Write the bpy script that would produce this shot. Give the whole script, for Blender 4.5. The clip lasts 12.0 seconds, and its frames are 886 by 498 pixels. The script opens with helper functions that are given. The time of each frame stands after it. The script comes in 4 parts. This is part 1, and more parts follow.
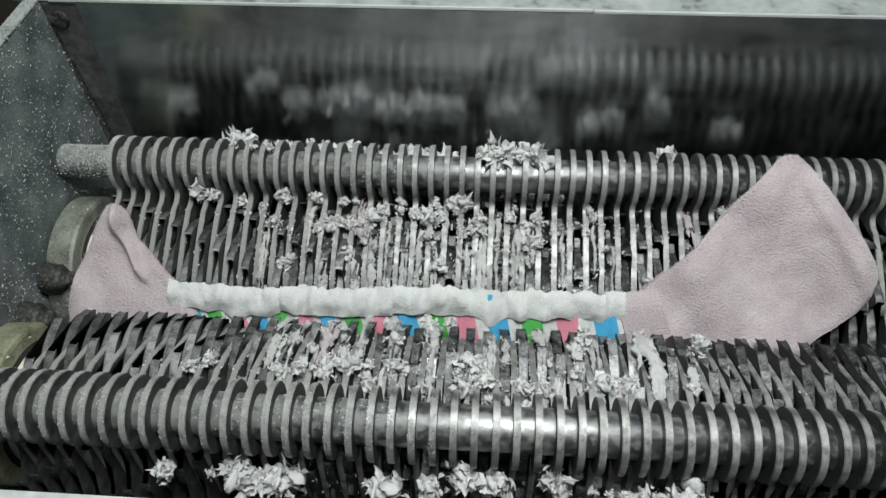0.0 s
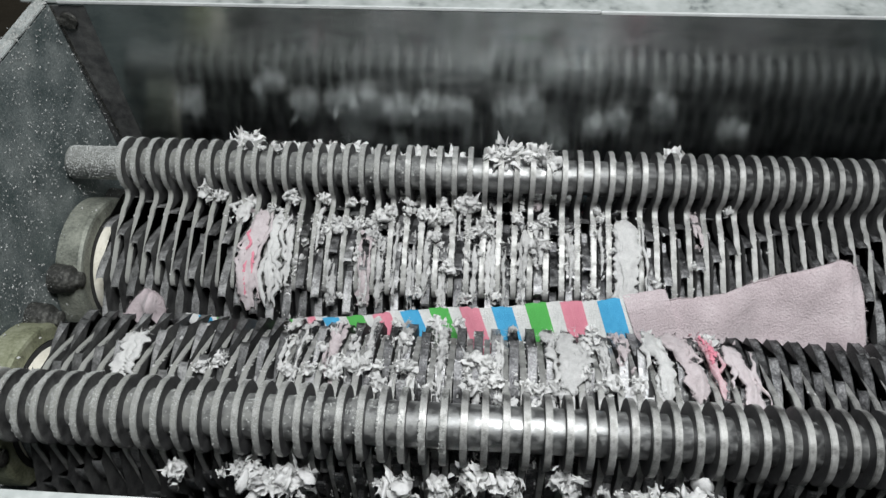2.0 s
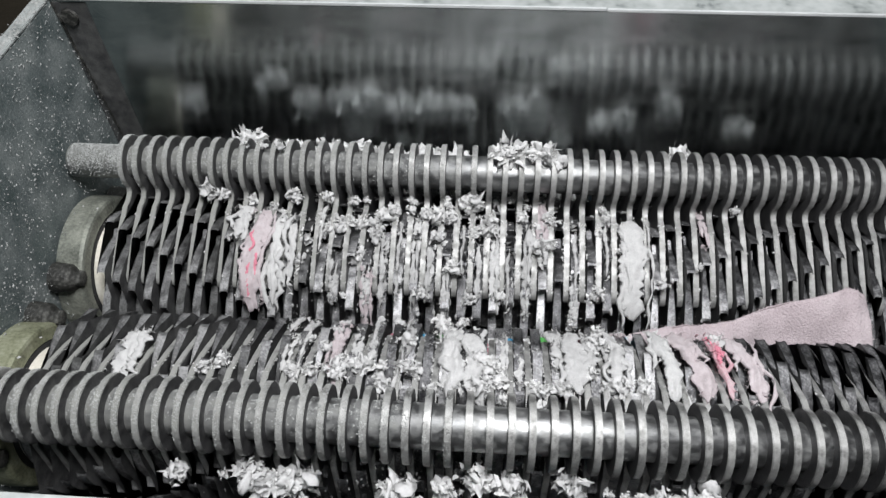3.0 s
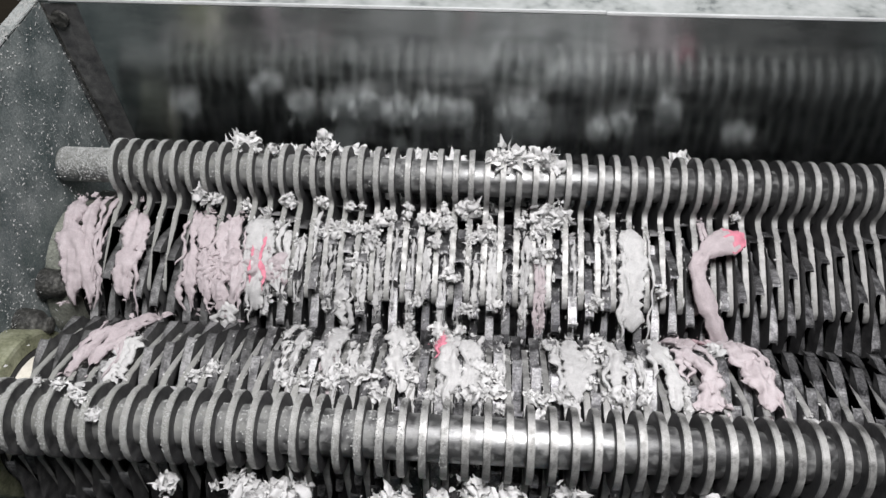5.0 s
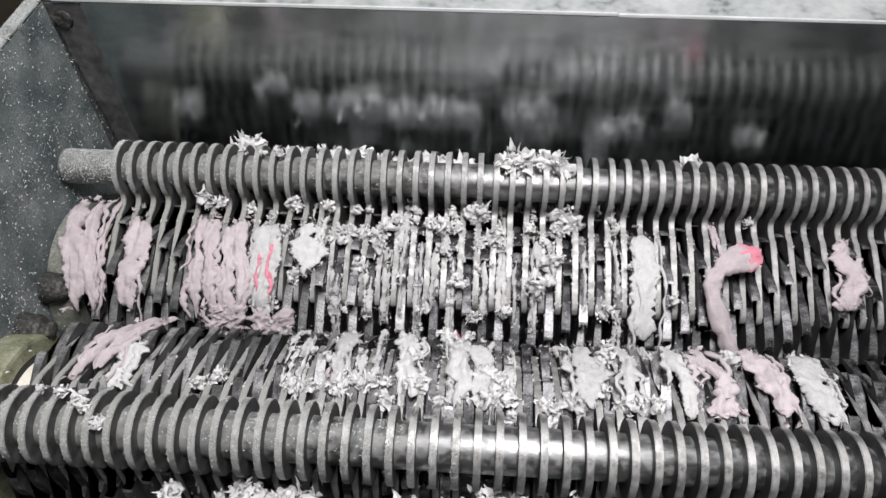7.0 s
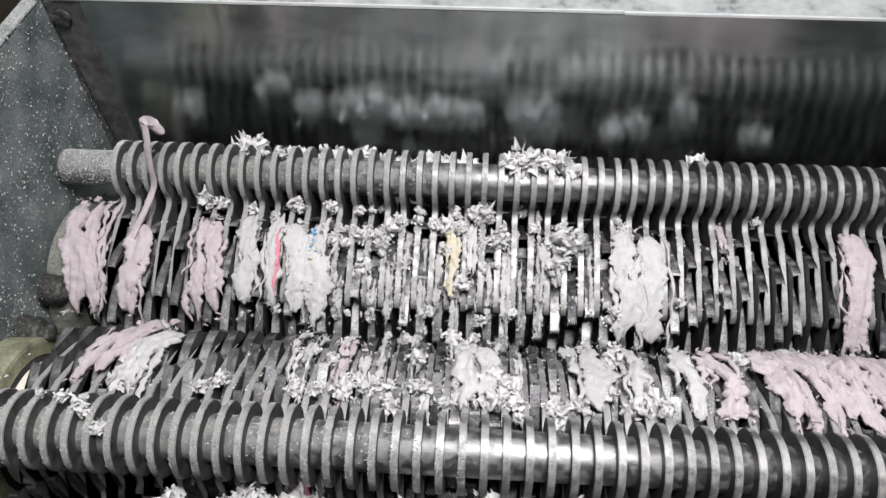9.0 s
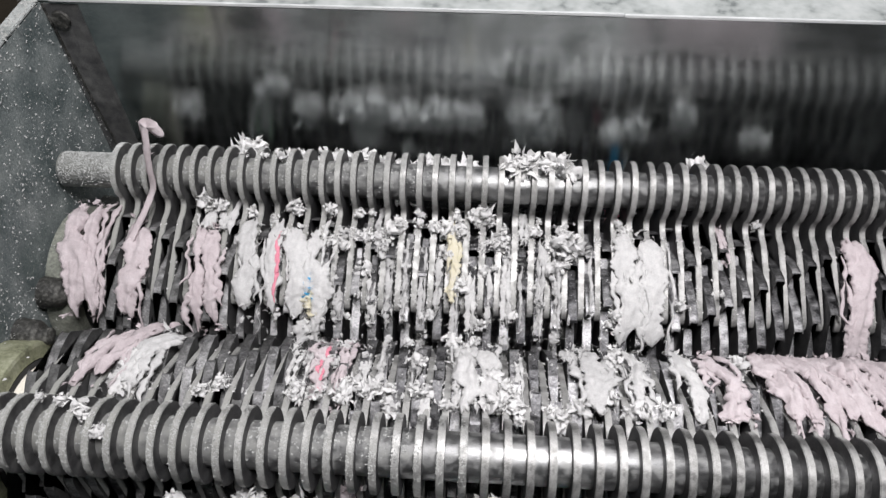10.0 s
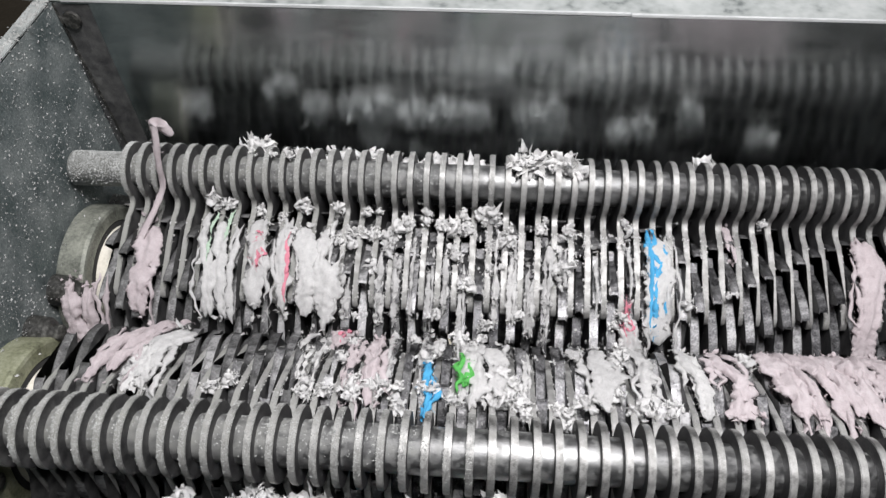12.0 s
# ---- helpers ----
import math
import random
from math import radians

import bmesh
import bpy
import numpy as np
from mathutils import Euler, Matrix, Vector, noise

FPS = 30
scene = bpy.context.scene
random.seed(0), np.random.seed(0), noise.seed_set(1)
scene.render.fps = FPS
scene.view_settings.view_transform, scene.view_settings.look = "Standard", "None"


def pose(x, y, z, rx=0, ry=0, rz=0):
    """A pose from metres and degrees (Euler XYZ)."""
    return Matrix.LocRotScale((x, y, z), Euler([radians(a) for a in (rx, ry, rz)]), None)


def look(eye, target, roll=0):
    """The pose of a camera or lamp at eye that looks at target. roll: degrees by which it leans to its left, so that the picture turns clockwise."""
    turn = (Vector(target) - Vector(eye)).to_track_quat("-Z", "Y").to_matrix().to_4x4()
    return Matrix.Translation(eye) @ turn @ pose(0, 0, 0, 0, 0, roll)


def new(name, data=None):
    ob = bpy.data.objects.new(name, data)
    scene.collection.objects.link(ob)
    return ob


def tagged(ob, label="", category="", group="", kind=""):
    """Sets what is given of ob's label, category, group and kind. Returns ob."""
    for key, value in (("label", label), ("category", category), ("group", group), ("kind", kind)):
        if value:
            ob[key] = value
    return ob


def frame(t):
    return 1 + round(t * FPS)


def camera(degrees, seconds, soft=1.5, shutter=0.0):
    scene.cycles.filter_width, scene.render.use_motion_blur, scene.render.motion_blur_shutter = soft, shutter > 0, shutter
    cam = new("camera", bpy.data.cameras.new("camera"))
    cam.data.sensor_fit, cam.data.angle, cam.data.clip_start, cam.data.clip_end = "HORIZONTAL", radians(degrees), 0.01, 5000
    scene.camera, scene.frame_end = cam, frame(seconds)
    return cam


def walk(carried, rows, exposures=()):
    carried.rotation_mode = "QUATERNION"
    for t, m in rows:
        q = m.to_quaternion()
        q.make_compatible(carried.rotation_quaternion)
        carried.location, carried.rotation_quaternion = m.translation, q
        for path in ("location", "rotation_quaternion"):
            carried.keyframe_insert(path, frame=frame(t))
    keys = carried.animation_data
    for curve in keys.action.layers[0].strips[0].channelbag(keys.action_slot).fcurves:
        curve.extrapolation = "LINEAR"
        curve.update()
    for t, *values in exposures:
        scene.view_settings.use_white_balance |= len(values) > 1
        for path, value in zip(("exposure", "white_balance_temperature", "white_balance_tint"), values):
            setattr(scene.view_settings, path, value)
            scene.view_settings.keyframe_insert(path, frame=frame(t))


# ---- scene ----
cam = camera(61.8, 12.0)


def eye_pose(x, y, z, down, left, lean):
    """Camera at x, y, z that looks along +y, tipped down, turned left, leaning."""
    return (Matrix.Translation((x, y, z)) @ Matrix.Rotation(radians(left), 4, "Z")
            @ Matrix.Rotation(radians(90 - down), 4, "X") @ Matrix.Rotation(radians(lean), 4, "Z"))


PATH = [
    (0.0, 0.0337, -0.5356, 0.6611, 48.358, 4.975, -1.482),
    (0.5, 0.0337, -0.5391, 0.6629, 48.267, 5.098, -1.635),
    (1.0, 0.0338, -0.5404, 0.6647, 48.228, 5.264, -1.764),
    (1.5, 0.0313, -0.5365, 0.6663, 48.453, 5.118, -1.715),
    (2.0, 0.0257, -0.5370, 0.6639, 48.375, 5.151, -1.666),
    (2.5, 0.0201, -0.5398, 0.6636, 48.463, 5.143, -1.478),
    (3.0, 0.0207, -0.5312, 0.6594, 48.524, 5.192, -1.596),
    (5.0, 0.0191, -0.5183, 0.6502, 48.265, 4.729, -1.150),
    (5.5, 0.0207, -0.5113, 0.6479, 48.308, 4.575, -1.203),
    (6.0, 0.0191, -0.5129, 0.6454, 48.173, 4.799, -1.279),
    (6.5, 0.0158, -0.5077, 0.6461, 48.341, 4.804, -1.274),
    (7.0, 0.0067, -0.5073, 0.6430, 48.161, 4.605, -0.901),
    (9.0, 0.0001, -0.4992, 0.6370, 48.231, 4.504, -0.933),
    (9.5, -0.0002, -0.4992, 0.6379, 48.101, 4.435, -0.919),
    (10.0, -0.0030, -0.4960, 0.6374, 48.191, 4.240, -0.706),
    (10.5, -0.0027, -0.4992, 0.6376, 48.121, 4.472, -0.875),
    (11.0, -0.0037, -0.5008, 0.6372, 48.253, 4.739, -0.813),
    (11.5, -0.0034, -0.4987, 0.6414, 48.350, 4.873, -1.089),
    (12.0, -0.0032, -0.4996, 0.6414, 48.300, 5.014, -1.207),
]
walk(cam, [(t, eye_pose(*row)) for t, *row in PATH], exposures=((0, -0.34, 6500, 4), (2.5, -0.06, 6500, 11), (5.5, 0.1, 6650, 15), (9.0, 0.15, 6650, 16), (12.0, 0.1, 6650, 15)))

# ---- light ----
world = bpy.data.worlds.new("workshop_air")
world.use_nodes = True
scene.world = world
world.node_tree.nodes["Background"].inputs[0].default_value = (0.85, 0.95, 1.0, 1)
world.node_tree.nodes["Background"].inputs[1].default_value = 0.25


def area_lamp(name, eye, target, sx, sy, power, colour):
    data = bpy.data.lights.new(name, "AREA")
    data.shape, data.size, data.size_y, data.energy, data.color = "RECTANGLE", sx, sy, power, colour
    ob = new(name, data)
    ob.matrix_basis = look(eye, target)
    return ob


area_lamp("ceiling_lamp_light", (0.12, -0.36, 1.55), (0.05, 0.0, 0.0), 0.42, 0.62, 38, (0.97, 0.99, 1.0))
# Added fill without a real source, brightens back sheet and lint behind the comb.
area_lamp("ceiling_lamp_far_light", (0.05, 0.4, 2.35), (0.05, 0.35, 0.0), 0.8, 0.4, 10, (0.95, 0.98, 1.0))

# ---- plan, in metres ----
PITCH = 0.02          # from comb plate to comb plate
TUBE_Y, TUBE_R, RING_R = 0.183, 0.0225, 0.036
SHAFT_AT = {1: (0.12, -0.15), -1: (-0.111, -0.138)}   # y and z of the rear and the front shaft
TIP_R, ROOT_R, TEETH = 0.121, 0.094, 11
PLATE_T, DISC_T = 0.0069, 0.0102
LEFT, RIGHT = -0.537, 0.70
BACK, FRONT, RIM, PIT = 0.297, -0.344, 0.1715, -0.6
SPIN = 30.0           # degrees a second

# ---- materials ----


def material(name, colours, rough=(0.4, 0.6), metal=0.0, scale=30.0, fine=400.0, bump=0.1, stretch=(1, 1, 1), island=0.0, sheen=0.0, dust=0.0, soft=0.0):
    """Colours: dark to light, mixed by a coarse and a fine noise."""
    m = bpy.data.materials.new(name)
    m.use_nodes = True
    nt = m.node_tree
    bsdf = nt.nodes["Principled BSDF"]
    co = nt.nodes.new("ShaderNodeTexCoord")
    mp = nt.nodes.new("ShaderNodeMapping")
    mp.inputs["Scale"].default_value = stretch
    nt.links.new(co.outputs["Object"], mp.inputs["Vector"])
    n1 = nt.nodes.new("ShaderNodeTexNoise")
    n1.inputs["Scale"].default_value, n1.inputs["Detail"].default_value = scale, 6
    n2 = nt.nodes.new("ShaderNodeTexNoise")
    n2.inputs["Scale"].default_value, n2.inputs["Detail"].default_value = fine, 4
    for n in (n1, n2):
        nt.links.new(mp.outputs["Vector"], n.inputs["Vector"])
    mix = nt.nodes.new("ShaderNodeMath")
    mix.operation = "MULTIPLY_ADD"
    nt.links.new(n2.outputs["Fac"], mix.inputs[0])
    mix.inputs[1].default_value = 0.4
    half = nt.nodes.new("ShaderNodeMath")
    half.operation = "MULTIPLY"
    half.inputs[1].default_value = 0.6
    nt.links.new(n1.outputs["Fac"], half.inputs[0])
    nt.links.new(half.outputs[0], mix.inputs[2])
    val = mix.outputs[0]
    if island:
        info = nt.nodes.new("ShaderNodeObjectInfo")
        more = nt.nodes.new("ShaderNodeMath")
        more.operation = "MULTIPLY_ADD"
        more.inputs[1].default_value = island
        nt.links.new(info.outputs["Random"], more.inputs[0])
        sub = nt.nodes.new("ShaderNodeMath")
        sub.operation = "SUBTRACT"
        sub.inputs[1].default_value = island / 2
        nt.links.new(val, sub.inputs[0])
        nt.links.new(sub.outputs[0], more.inputs[2])
        val = more.outputs[0]
    ramp = nt.nodes.new("ShaderNodeValToRGB")
    els = ramp.color_ramp.elements
    while len(els) < len(colours):
        els.new(0.5)
    for k, c in enumerate(colours):
        els[k].position = 0.32 + 0.36 * k / max(1, len(colours) - 1)
        els[k].color = (*c, 1)
    nt.links.new(val, ramp.inputs[0])
    base = ramp.outputs[0]
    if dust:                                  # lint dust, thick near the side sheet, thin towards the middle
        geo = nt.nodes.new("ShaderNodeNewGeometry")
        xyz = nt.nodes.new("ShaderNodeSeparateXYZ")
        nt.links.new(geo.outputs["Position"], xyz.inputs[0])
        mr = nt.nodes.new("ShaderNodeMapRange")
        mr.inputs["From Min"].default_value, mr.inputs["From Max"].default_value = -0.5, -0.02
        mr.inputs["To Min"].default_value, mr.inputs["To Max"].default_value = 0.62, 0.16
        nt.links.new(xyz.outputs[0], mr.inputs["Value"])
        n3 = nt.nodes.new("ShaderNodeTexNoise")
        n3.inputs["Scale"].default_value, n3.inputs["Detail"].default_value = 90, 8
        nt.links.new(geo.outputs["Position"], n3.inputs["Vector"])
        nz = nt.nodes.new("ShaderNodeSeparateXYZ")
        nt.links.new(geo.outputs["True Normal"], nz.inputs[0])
        # undersides get less dust colour: settling, plus their shade put into the colour
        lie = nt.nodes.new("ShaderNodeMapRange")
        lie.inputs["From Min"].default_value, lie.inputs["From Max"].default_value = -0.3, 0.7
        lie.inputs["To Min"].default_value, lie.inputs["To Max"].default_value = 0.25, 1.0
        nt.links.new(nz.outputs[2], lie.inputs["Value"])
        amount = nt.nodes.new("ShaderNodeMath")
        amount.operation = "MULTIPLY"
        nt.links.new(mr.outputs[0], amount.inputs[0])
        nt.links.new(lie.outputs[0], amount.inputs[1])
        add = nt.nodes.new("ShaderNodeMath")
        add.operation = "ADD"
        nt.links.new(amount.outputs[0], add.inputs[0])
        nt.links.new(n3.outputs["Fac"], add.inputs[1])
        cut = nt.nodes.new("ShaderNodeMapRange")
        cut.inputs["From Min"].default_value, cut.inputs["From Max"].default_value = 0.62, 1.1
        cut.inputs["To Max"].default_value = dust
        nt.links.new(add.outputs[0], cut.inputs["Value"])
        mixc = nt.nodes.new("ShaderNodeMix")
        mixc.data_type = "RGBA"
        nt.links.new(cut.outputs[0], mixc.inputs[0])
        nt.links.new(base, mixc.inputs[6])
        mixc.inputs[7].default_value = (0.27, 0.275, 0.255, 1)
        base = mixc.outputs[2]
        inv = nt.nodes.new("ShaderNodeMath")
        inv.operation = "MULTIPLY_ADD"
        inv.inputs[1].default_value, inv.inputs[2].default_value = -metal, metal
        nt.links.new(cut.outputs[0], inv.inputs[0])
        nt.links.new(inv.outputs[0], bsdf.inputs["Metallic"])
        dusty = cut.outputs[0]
    nt.links.new(base, bsdf.inputs["Base Color"])
    rr = nt.nodes.new("ShaderNodeMapRange")
    rr.inputs["From Min"].default_value, rr.inputs["From Max"].default_value = 0.3, 0.7
    rr.inputs["To Min"].default_value, rr.inputs["To Max"].default_value = rough
    nt.links.new(n1.outputs["Fac"], rr.inputs["Value"])
    rough_out = rr.outputs[0]
    if dust:
        up = nt.nodes.new("ShaderNodeMath")
        up.operation, up.use_clamp = "MULTIPLY_ADD", True
        up.inputs[1].default_value = 0.5
        nt.links.new(dusty, up.inputs[0])
        nt.links.new(rough_out, up.inputs[2])
        rough_out = up.outputs[0]
    else:
        bsdf.inputs["Metallic"].default_value = metal
    nt.links.new(rough_out, bsdf.inputs["Roughness"])
    if soft:                                  # light passes through loose fibres
        thin = nt.nodes.new("ShaderNodeBsdfTranslucent")
        nt.links.new(base, thin.inputs["Color"])
        blend = nt.nodes.new("ShaderNodeMixShader")
        blend.inputs[0].default_value = soft
        nt.links.new(bsdf.outputs[0], blend.inputs[1])
        nt.links.new(thin.outputs[0], blend.inputs[2])
        nt.links.new(blend.outputs[0], nt.nodes["Material Output"].inputs["Surface"])
    if sheen:
        bsdf.inputs["Sheen Weight"].default_value = sheen
    bp = nt.nodes.new("ShaderNodeBump")
    bp.inputs["Strength"].default_value, bp.inputs["Distance"].default_value = bump, 0.002
    nt.links.new(n2.outputs["Fac"], bp.inputs["Height"])
    nt.links.new(bp.outputs[0], bsdf.inputs["Normal"])
    return m


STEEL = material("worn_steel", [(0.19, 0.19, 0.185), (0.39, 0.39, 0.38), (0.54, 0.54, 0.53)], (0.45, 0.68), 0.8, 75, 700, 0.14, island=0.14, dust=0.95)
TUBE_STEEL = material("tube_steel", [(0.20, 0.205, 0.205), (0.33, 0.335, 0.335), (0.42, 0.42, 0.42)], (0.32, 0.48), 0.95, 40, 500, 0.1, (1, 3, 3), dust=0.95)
DARK_STEEL = material("dark_steel", [(0.05, 0.05, 0.052), (0.085, 0.085, 0.088), (0.14, 0.14, 0.14)], (0.45, 0.65), 0.6, 60, 500, 0.15, island=0.12, dust=0.35)
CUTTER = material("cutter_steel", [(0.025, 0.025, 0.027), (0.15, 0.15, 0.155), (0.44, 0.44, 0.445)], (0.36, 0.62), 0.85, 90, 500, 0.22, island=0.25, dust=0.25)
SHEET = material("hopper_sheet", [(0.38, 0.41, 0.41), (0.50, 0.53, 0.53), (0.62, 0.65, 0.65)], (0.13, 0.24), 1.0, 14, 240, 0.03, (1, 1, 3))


def rolled(m, amount):
    """Rolling marks that smear what the sheet mirrors up and down."""
    nt = m.node_tree
    tan = nt.nodes.new("ShaderNodeTangent")
    tan.direction_type, tan.axis = "RADIAL", "Z"
    bsdf = nt.nodes["Principled BSDF"]
    nt.links.new(tan.outputs[0], bsdf.inputs["Tangent"])
    bsdf.inputs["Anisotropic"].default_value, bsdf.inputs["Anisotropic Rotation"].default_value = amount, 0.25


rolled(SHEET, 0.75)
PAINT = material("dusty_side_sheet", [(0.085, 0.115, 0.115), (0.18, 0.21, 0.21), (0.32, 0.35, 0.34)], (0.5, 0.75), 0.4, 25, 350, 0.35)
GALV = material("galvanised_rim", [(0.14, 0.16, 0.16), (0.40, 0.43, 0.42), (0.50, 0.53, 0.52), (0.56, 0.58, 0.57)], (0.45, 0.65), 0.3, 16, 90, 0.1)
LIP = material("bright_lip", [(0.62, 0.64, 0.64), (0.8, 0.82, 0.82)], (0.35, 0.5), 0.2, 20, 300, 0.1)
FLANGE = material("olive_flange", [(0.07, 0.075, 0.05), (0.23, 0.24, 0.155), (0.34, 0.35, 0.26)], (0.45, 0.65), 0.2, 35, 300, 0.2)
FLANGE_GREY = material("grey_flange", [(0.06, 0.065, 0.055), (0.19, 0.20, 0.17), (0.33, 0.34, 0.29)], (0.45, 0.65), 0.3, 35, 300, 0.2)
GREASE = material("black_grease", [(0.012, 0.012, 0.011), (0.03, 0.03, 0.027), (0.12, 0.12, 0.11)], (0.4, 0.8), 0.1, 60, 250, 0.8)
NYLON = material("cream_collar", [(0.55, 0.52, 0.43), (0.72, 0.69, 0.60), (0.8, 0.78, 0.7)], (0.4, 0.55), 0.0, 30, 300, 0.05)
# Black of the collar seal; on the pit bottom it stands in for shade.
BLACK = material("seal_black_pit_shade", [(0.01, 0.01, 0.01), (0.025, 0.025, 0.025)], (0.7, 0.9), 0.0, 10, 100, 0.1)
ROOM = material("workshop_wall", [(0.30, 0.32, 0.32), (0.40, 0.42, 0.42)], (0.8, 0.9), 0.0, 2, 20, 0.1)
FLOOR = material("workshop_floor", [(0.10, 0.085, 0.06), (0.18, 0.15, 0.11)], (0.7, 0.9), 0.0, 4, 60, 0.2)
LINT = material("white_lint", [(0.55, 0.55, 0.545), (0.66, 0.66, 0.655), (0.77, 0.77, 0.76)], (0.9, 1.0), 0.0, 120, 600, 0.35, island=0.25, soft=0.3)
FLUFF = material("white_lint_fluff", [(0.70, 0.70, 0.695), (0.79, 0.79, 0.785), (0.86, 0.86, 0.85)], (0.9, 1.0), 0.0, 120, 600, 0.2, island=0.25, soft=0.3)
PINK = material("pale_pink_fleece", [(0.40, 0.335, 0.35), (0.50, 0.425, 0.445), (0.60, 0.53, 0.545)], (0.9, 1.0), 0.0, 25, 420, 1.0, sheen=0.2)
PALE = material("pale_pink_lint", [(0.57, 0.505, 0.52), (0.67, 0.60, 0.615), (0.76, 0.70, 0.715)], (0.9, 1.0), 0.0, 90, 600, 0.6, island=0.2, soft=0.3)
GREEN_TINT = material("pale_green_lint", [(0.50, 0.66, 0.52), (0.62, 0.76, 0.64)], (0.9, 1.0), 0.0, 60, 700, 0.25, soft=0.3)
ROSY = material("rose_lint", [(0.84, 0.77, 0.775), (0.80, 0.60, 0.64), (0.76, 0.27, 0.36)], (0.9, 1.0), 0.0, 45, 700, 0.25, soft=0.4)
FLAKE = material("dust_flake", [(0.22, 0.23, 0.22), (0.36, 0.37, 0.36), (0.52, 0.53, 0.52)], (0.9, 1.0), 0.0, 60, 300, 0.2)
CREAM = material("cream_lint", [(0.66, 0.62, 0.44), (0.76, 0.72, 0.58), (0.84, 0.82, 0.74)], (0.9, 1.0), 0.0, 60, 700, 0.25, soft=0.3)
WHITE_CLOTH = material("white_cloth", [(0.52, 0.53, 0.52), (0.62, 0.63, 0.62), (0.72, 0.72, 0.71)], (0.8, 0.95), 0.0, 60, 500, 0.7, sheen=0.2)
GREEN = material("green_print", [(0.07, 0.36, 0.07), (0.10, 0.45, 0.10)], (0.8, 0.9), 0.0, 80, 1500, 0.4)
ROSE = material("rose_print", [(0.62, 0.20, 0.27), (0.72, 0.28, 0.35)], (0.8, 0.9), 0.0, 80, 1500, 0.4)
BLUE = material("blue_print", [(0.04, 0.30, 0.55), (0.08, 0.40, 0.66)], (0.8, 0.9), 0.0, 80, 1500, 0.4)

# ---- builders ----


def mesh_of(name, verts, faces, mats, smooth=False):
    me = bpy.data.meshes.new(name)
    me.from_pydata(verts, [], faces)
    for m in (mats if isinstance(mats, (list, tuple)) else [mats]):
        me.materials.append(m)
    if smooth:
        me.polygons.foreach_set("use_smooth", [True] * len(me.polygons))
    me.update()
    return me


def bm_mesh(name, bm, mat, smooth=False):
    bmesh.ops.recalc_face_normals(bm, faces=bm.faces)
    me = bpy.data.meshes.new(name)
    bm.to_mesh(me)
    bm.free()
    me.materials.append(mat)
    if smooth:
        me.polygons.foreach_set("use_smooth", [True] * len(me.polygons))
    return me


def child(name, me, parent, m=None, label=""):
    ob = new(name, me)
    ob.parent = parent
    if m is not None:
        ob.matrix_basis = m
    return tagged(ob, label)


def box_bm(lo, hi, bevel=0.0, segs=2):
    bm = bmesh.new()
    c = [(a + b) / 2 for a, b in zip(lo, hi)]
    s = [b - a for a, b in zip(lo, hi)]
    bmesh.ops.create_cube(bm, size=1, matrix=Matrix.Translation(c) @ Matrix.Diagonal((*s, 1)))
    if bevel:
        bmesh.ops.bevel(bm, geom=bm.edges[:], offset=bevel, segments=segs, affect="EDGES")
    return bm


def along_x(profile, x0, x1):
    """A solid of revolution round the x axis: profile of (x, r)."""
    bm = bmesh.new()
    n = 48
    rings = []
    for x, r in profile:
        rings.append([bm.verts.new((x, r * math.cos(2 * math.pi * k / n), r * math.sin(2 * math.pi * k / n))) for k in range(n)])
    for a, b in zip(rings, rings[1:]):
        for k in range(n):
            bm.faces.new((a[k], a[(k + 1) % n], b[(k + 1) % n], b[k]))
    bm.faces.new(rings[0])
    bm.faces.new(rings[-1][::-1])
    return bm


def plate_bm(outline, thick, bevel):
    """A flat plate in the y z plane, thick along x, with softened edges."""
    bm = bmesh.new()
    vs = [bm.verts.new((-thick / 2, y, z)) for y, z in outline]
    f = bm.faces.new(vs)
    got = bmesh.ops.extrude_face_region(bm, geom=[f])
    bmesh.ops.translate(bm, vec=(thick, 0, 0), verts=[v for v in got["geom"] if isinstance(v, bmesh.types.BMVert)])
    if bevel:
        rim = [e for e in bm.edges if abs(e.verts[0].co.x - e.verts[1].co.x) < 1e-6]
        bmesh.ops.bevel(bm, geom=rim, offset=bevel, segments=2, affect="EDGES", clamp_overlap=True)
    return bm


def rim_smooth(me, side):
    """Smooth shading on the worn rim of a plate; its two faces are flat, in dark steel that takes in the shade of the
    narrow gaps.
    """
    me.polygons.foreach_set("use_smooth", [abs(p.normal.x) < 0.2 for p in me.polygons])
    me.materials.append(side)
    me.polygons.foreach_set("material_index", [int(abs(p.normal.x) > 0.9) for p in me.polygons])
    for e in me.edges:                        # the worn arris stays a crisp line
        a, b = (me.vertices[k].co for k in e.vertices)
        e.use_edge_sharp = abs(a.x - b.x) < 1e-6
    return me


def smooth_path(pts, n=5):
    """A Catmull-Rom line through points."""
    out = []
    for i in range(len(pts) - 1):
        p0, p1, p2, p3 = (Vector(pts[max(0, min(len(pts) - 1, i + k))]) for k in (-1, 0, 1, 2))
        for s in range(n):
            t = s / n
            out.append(0.5 * ((2 * p1) + (p2 - p0) * t + (2 * p0 - 5 * p1 + 4 * p2 - p3) * t * t + (3 * p1 - p0 - 3 * p2 + p3) * t ** 3))
    return [tuple(v) for v in out] + [tuple(pts[-1])]


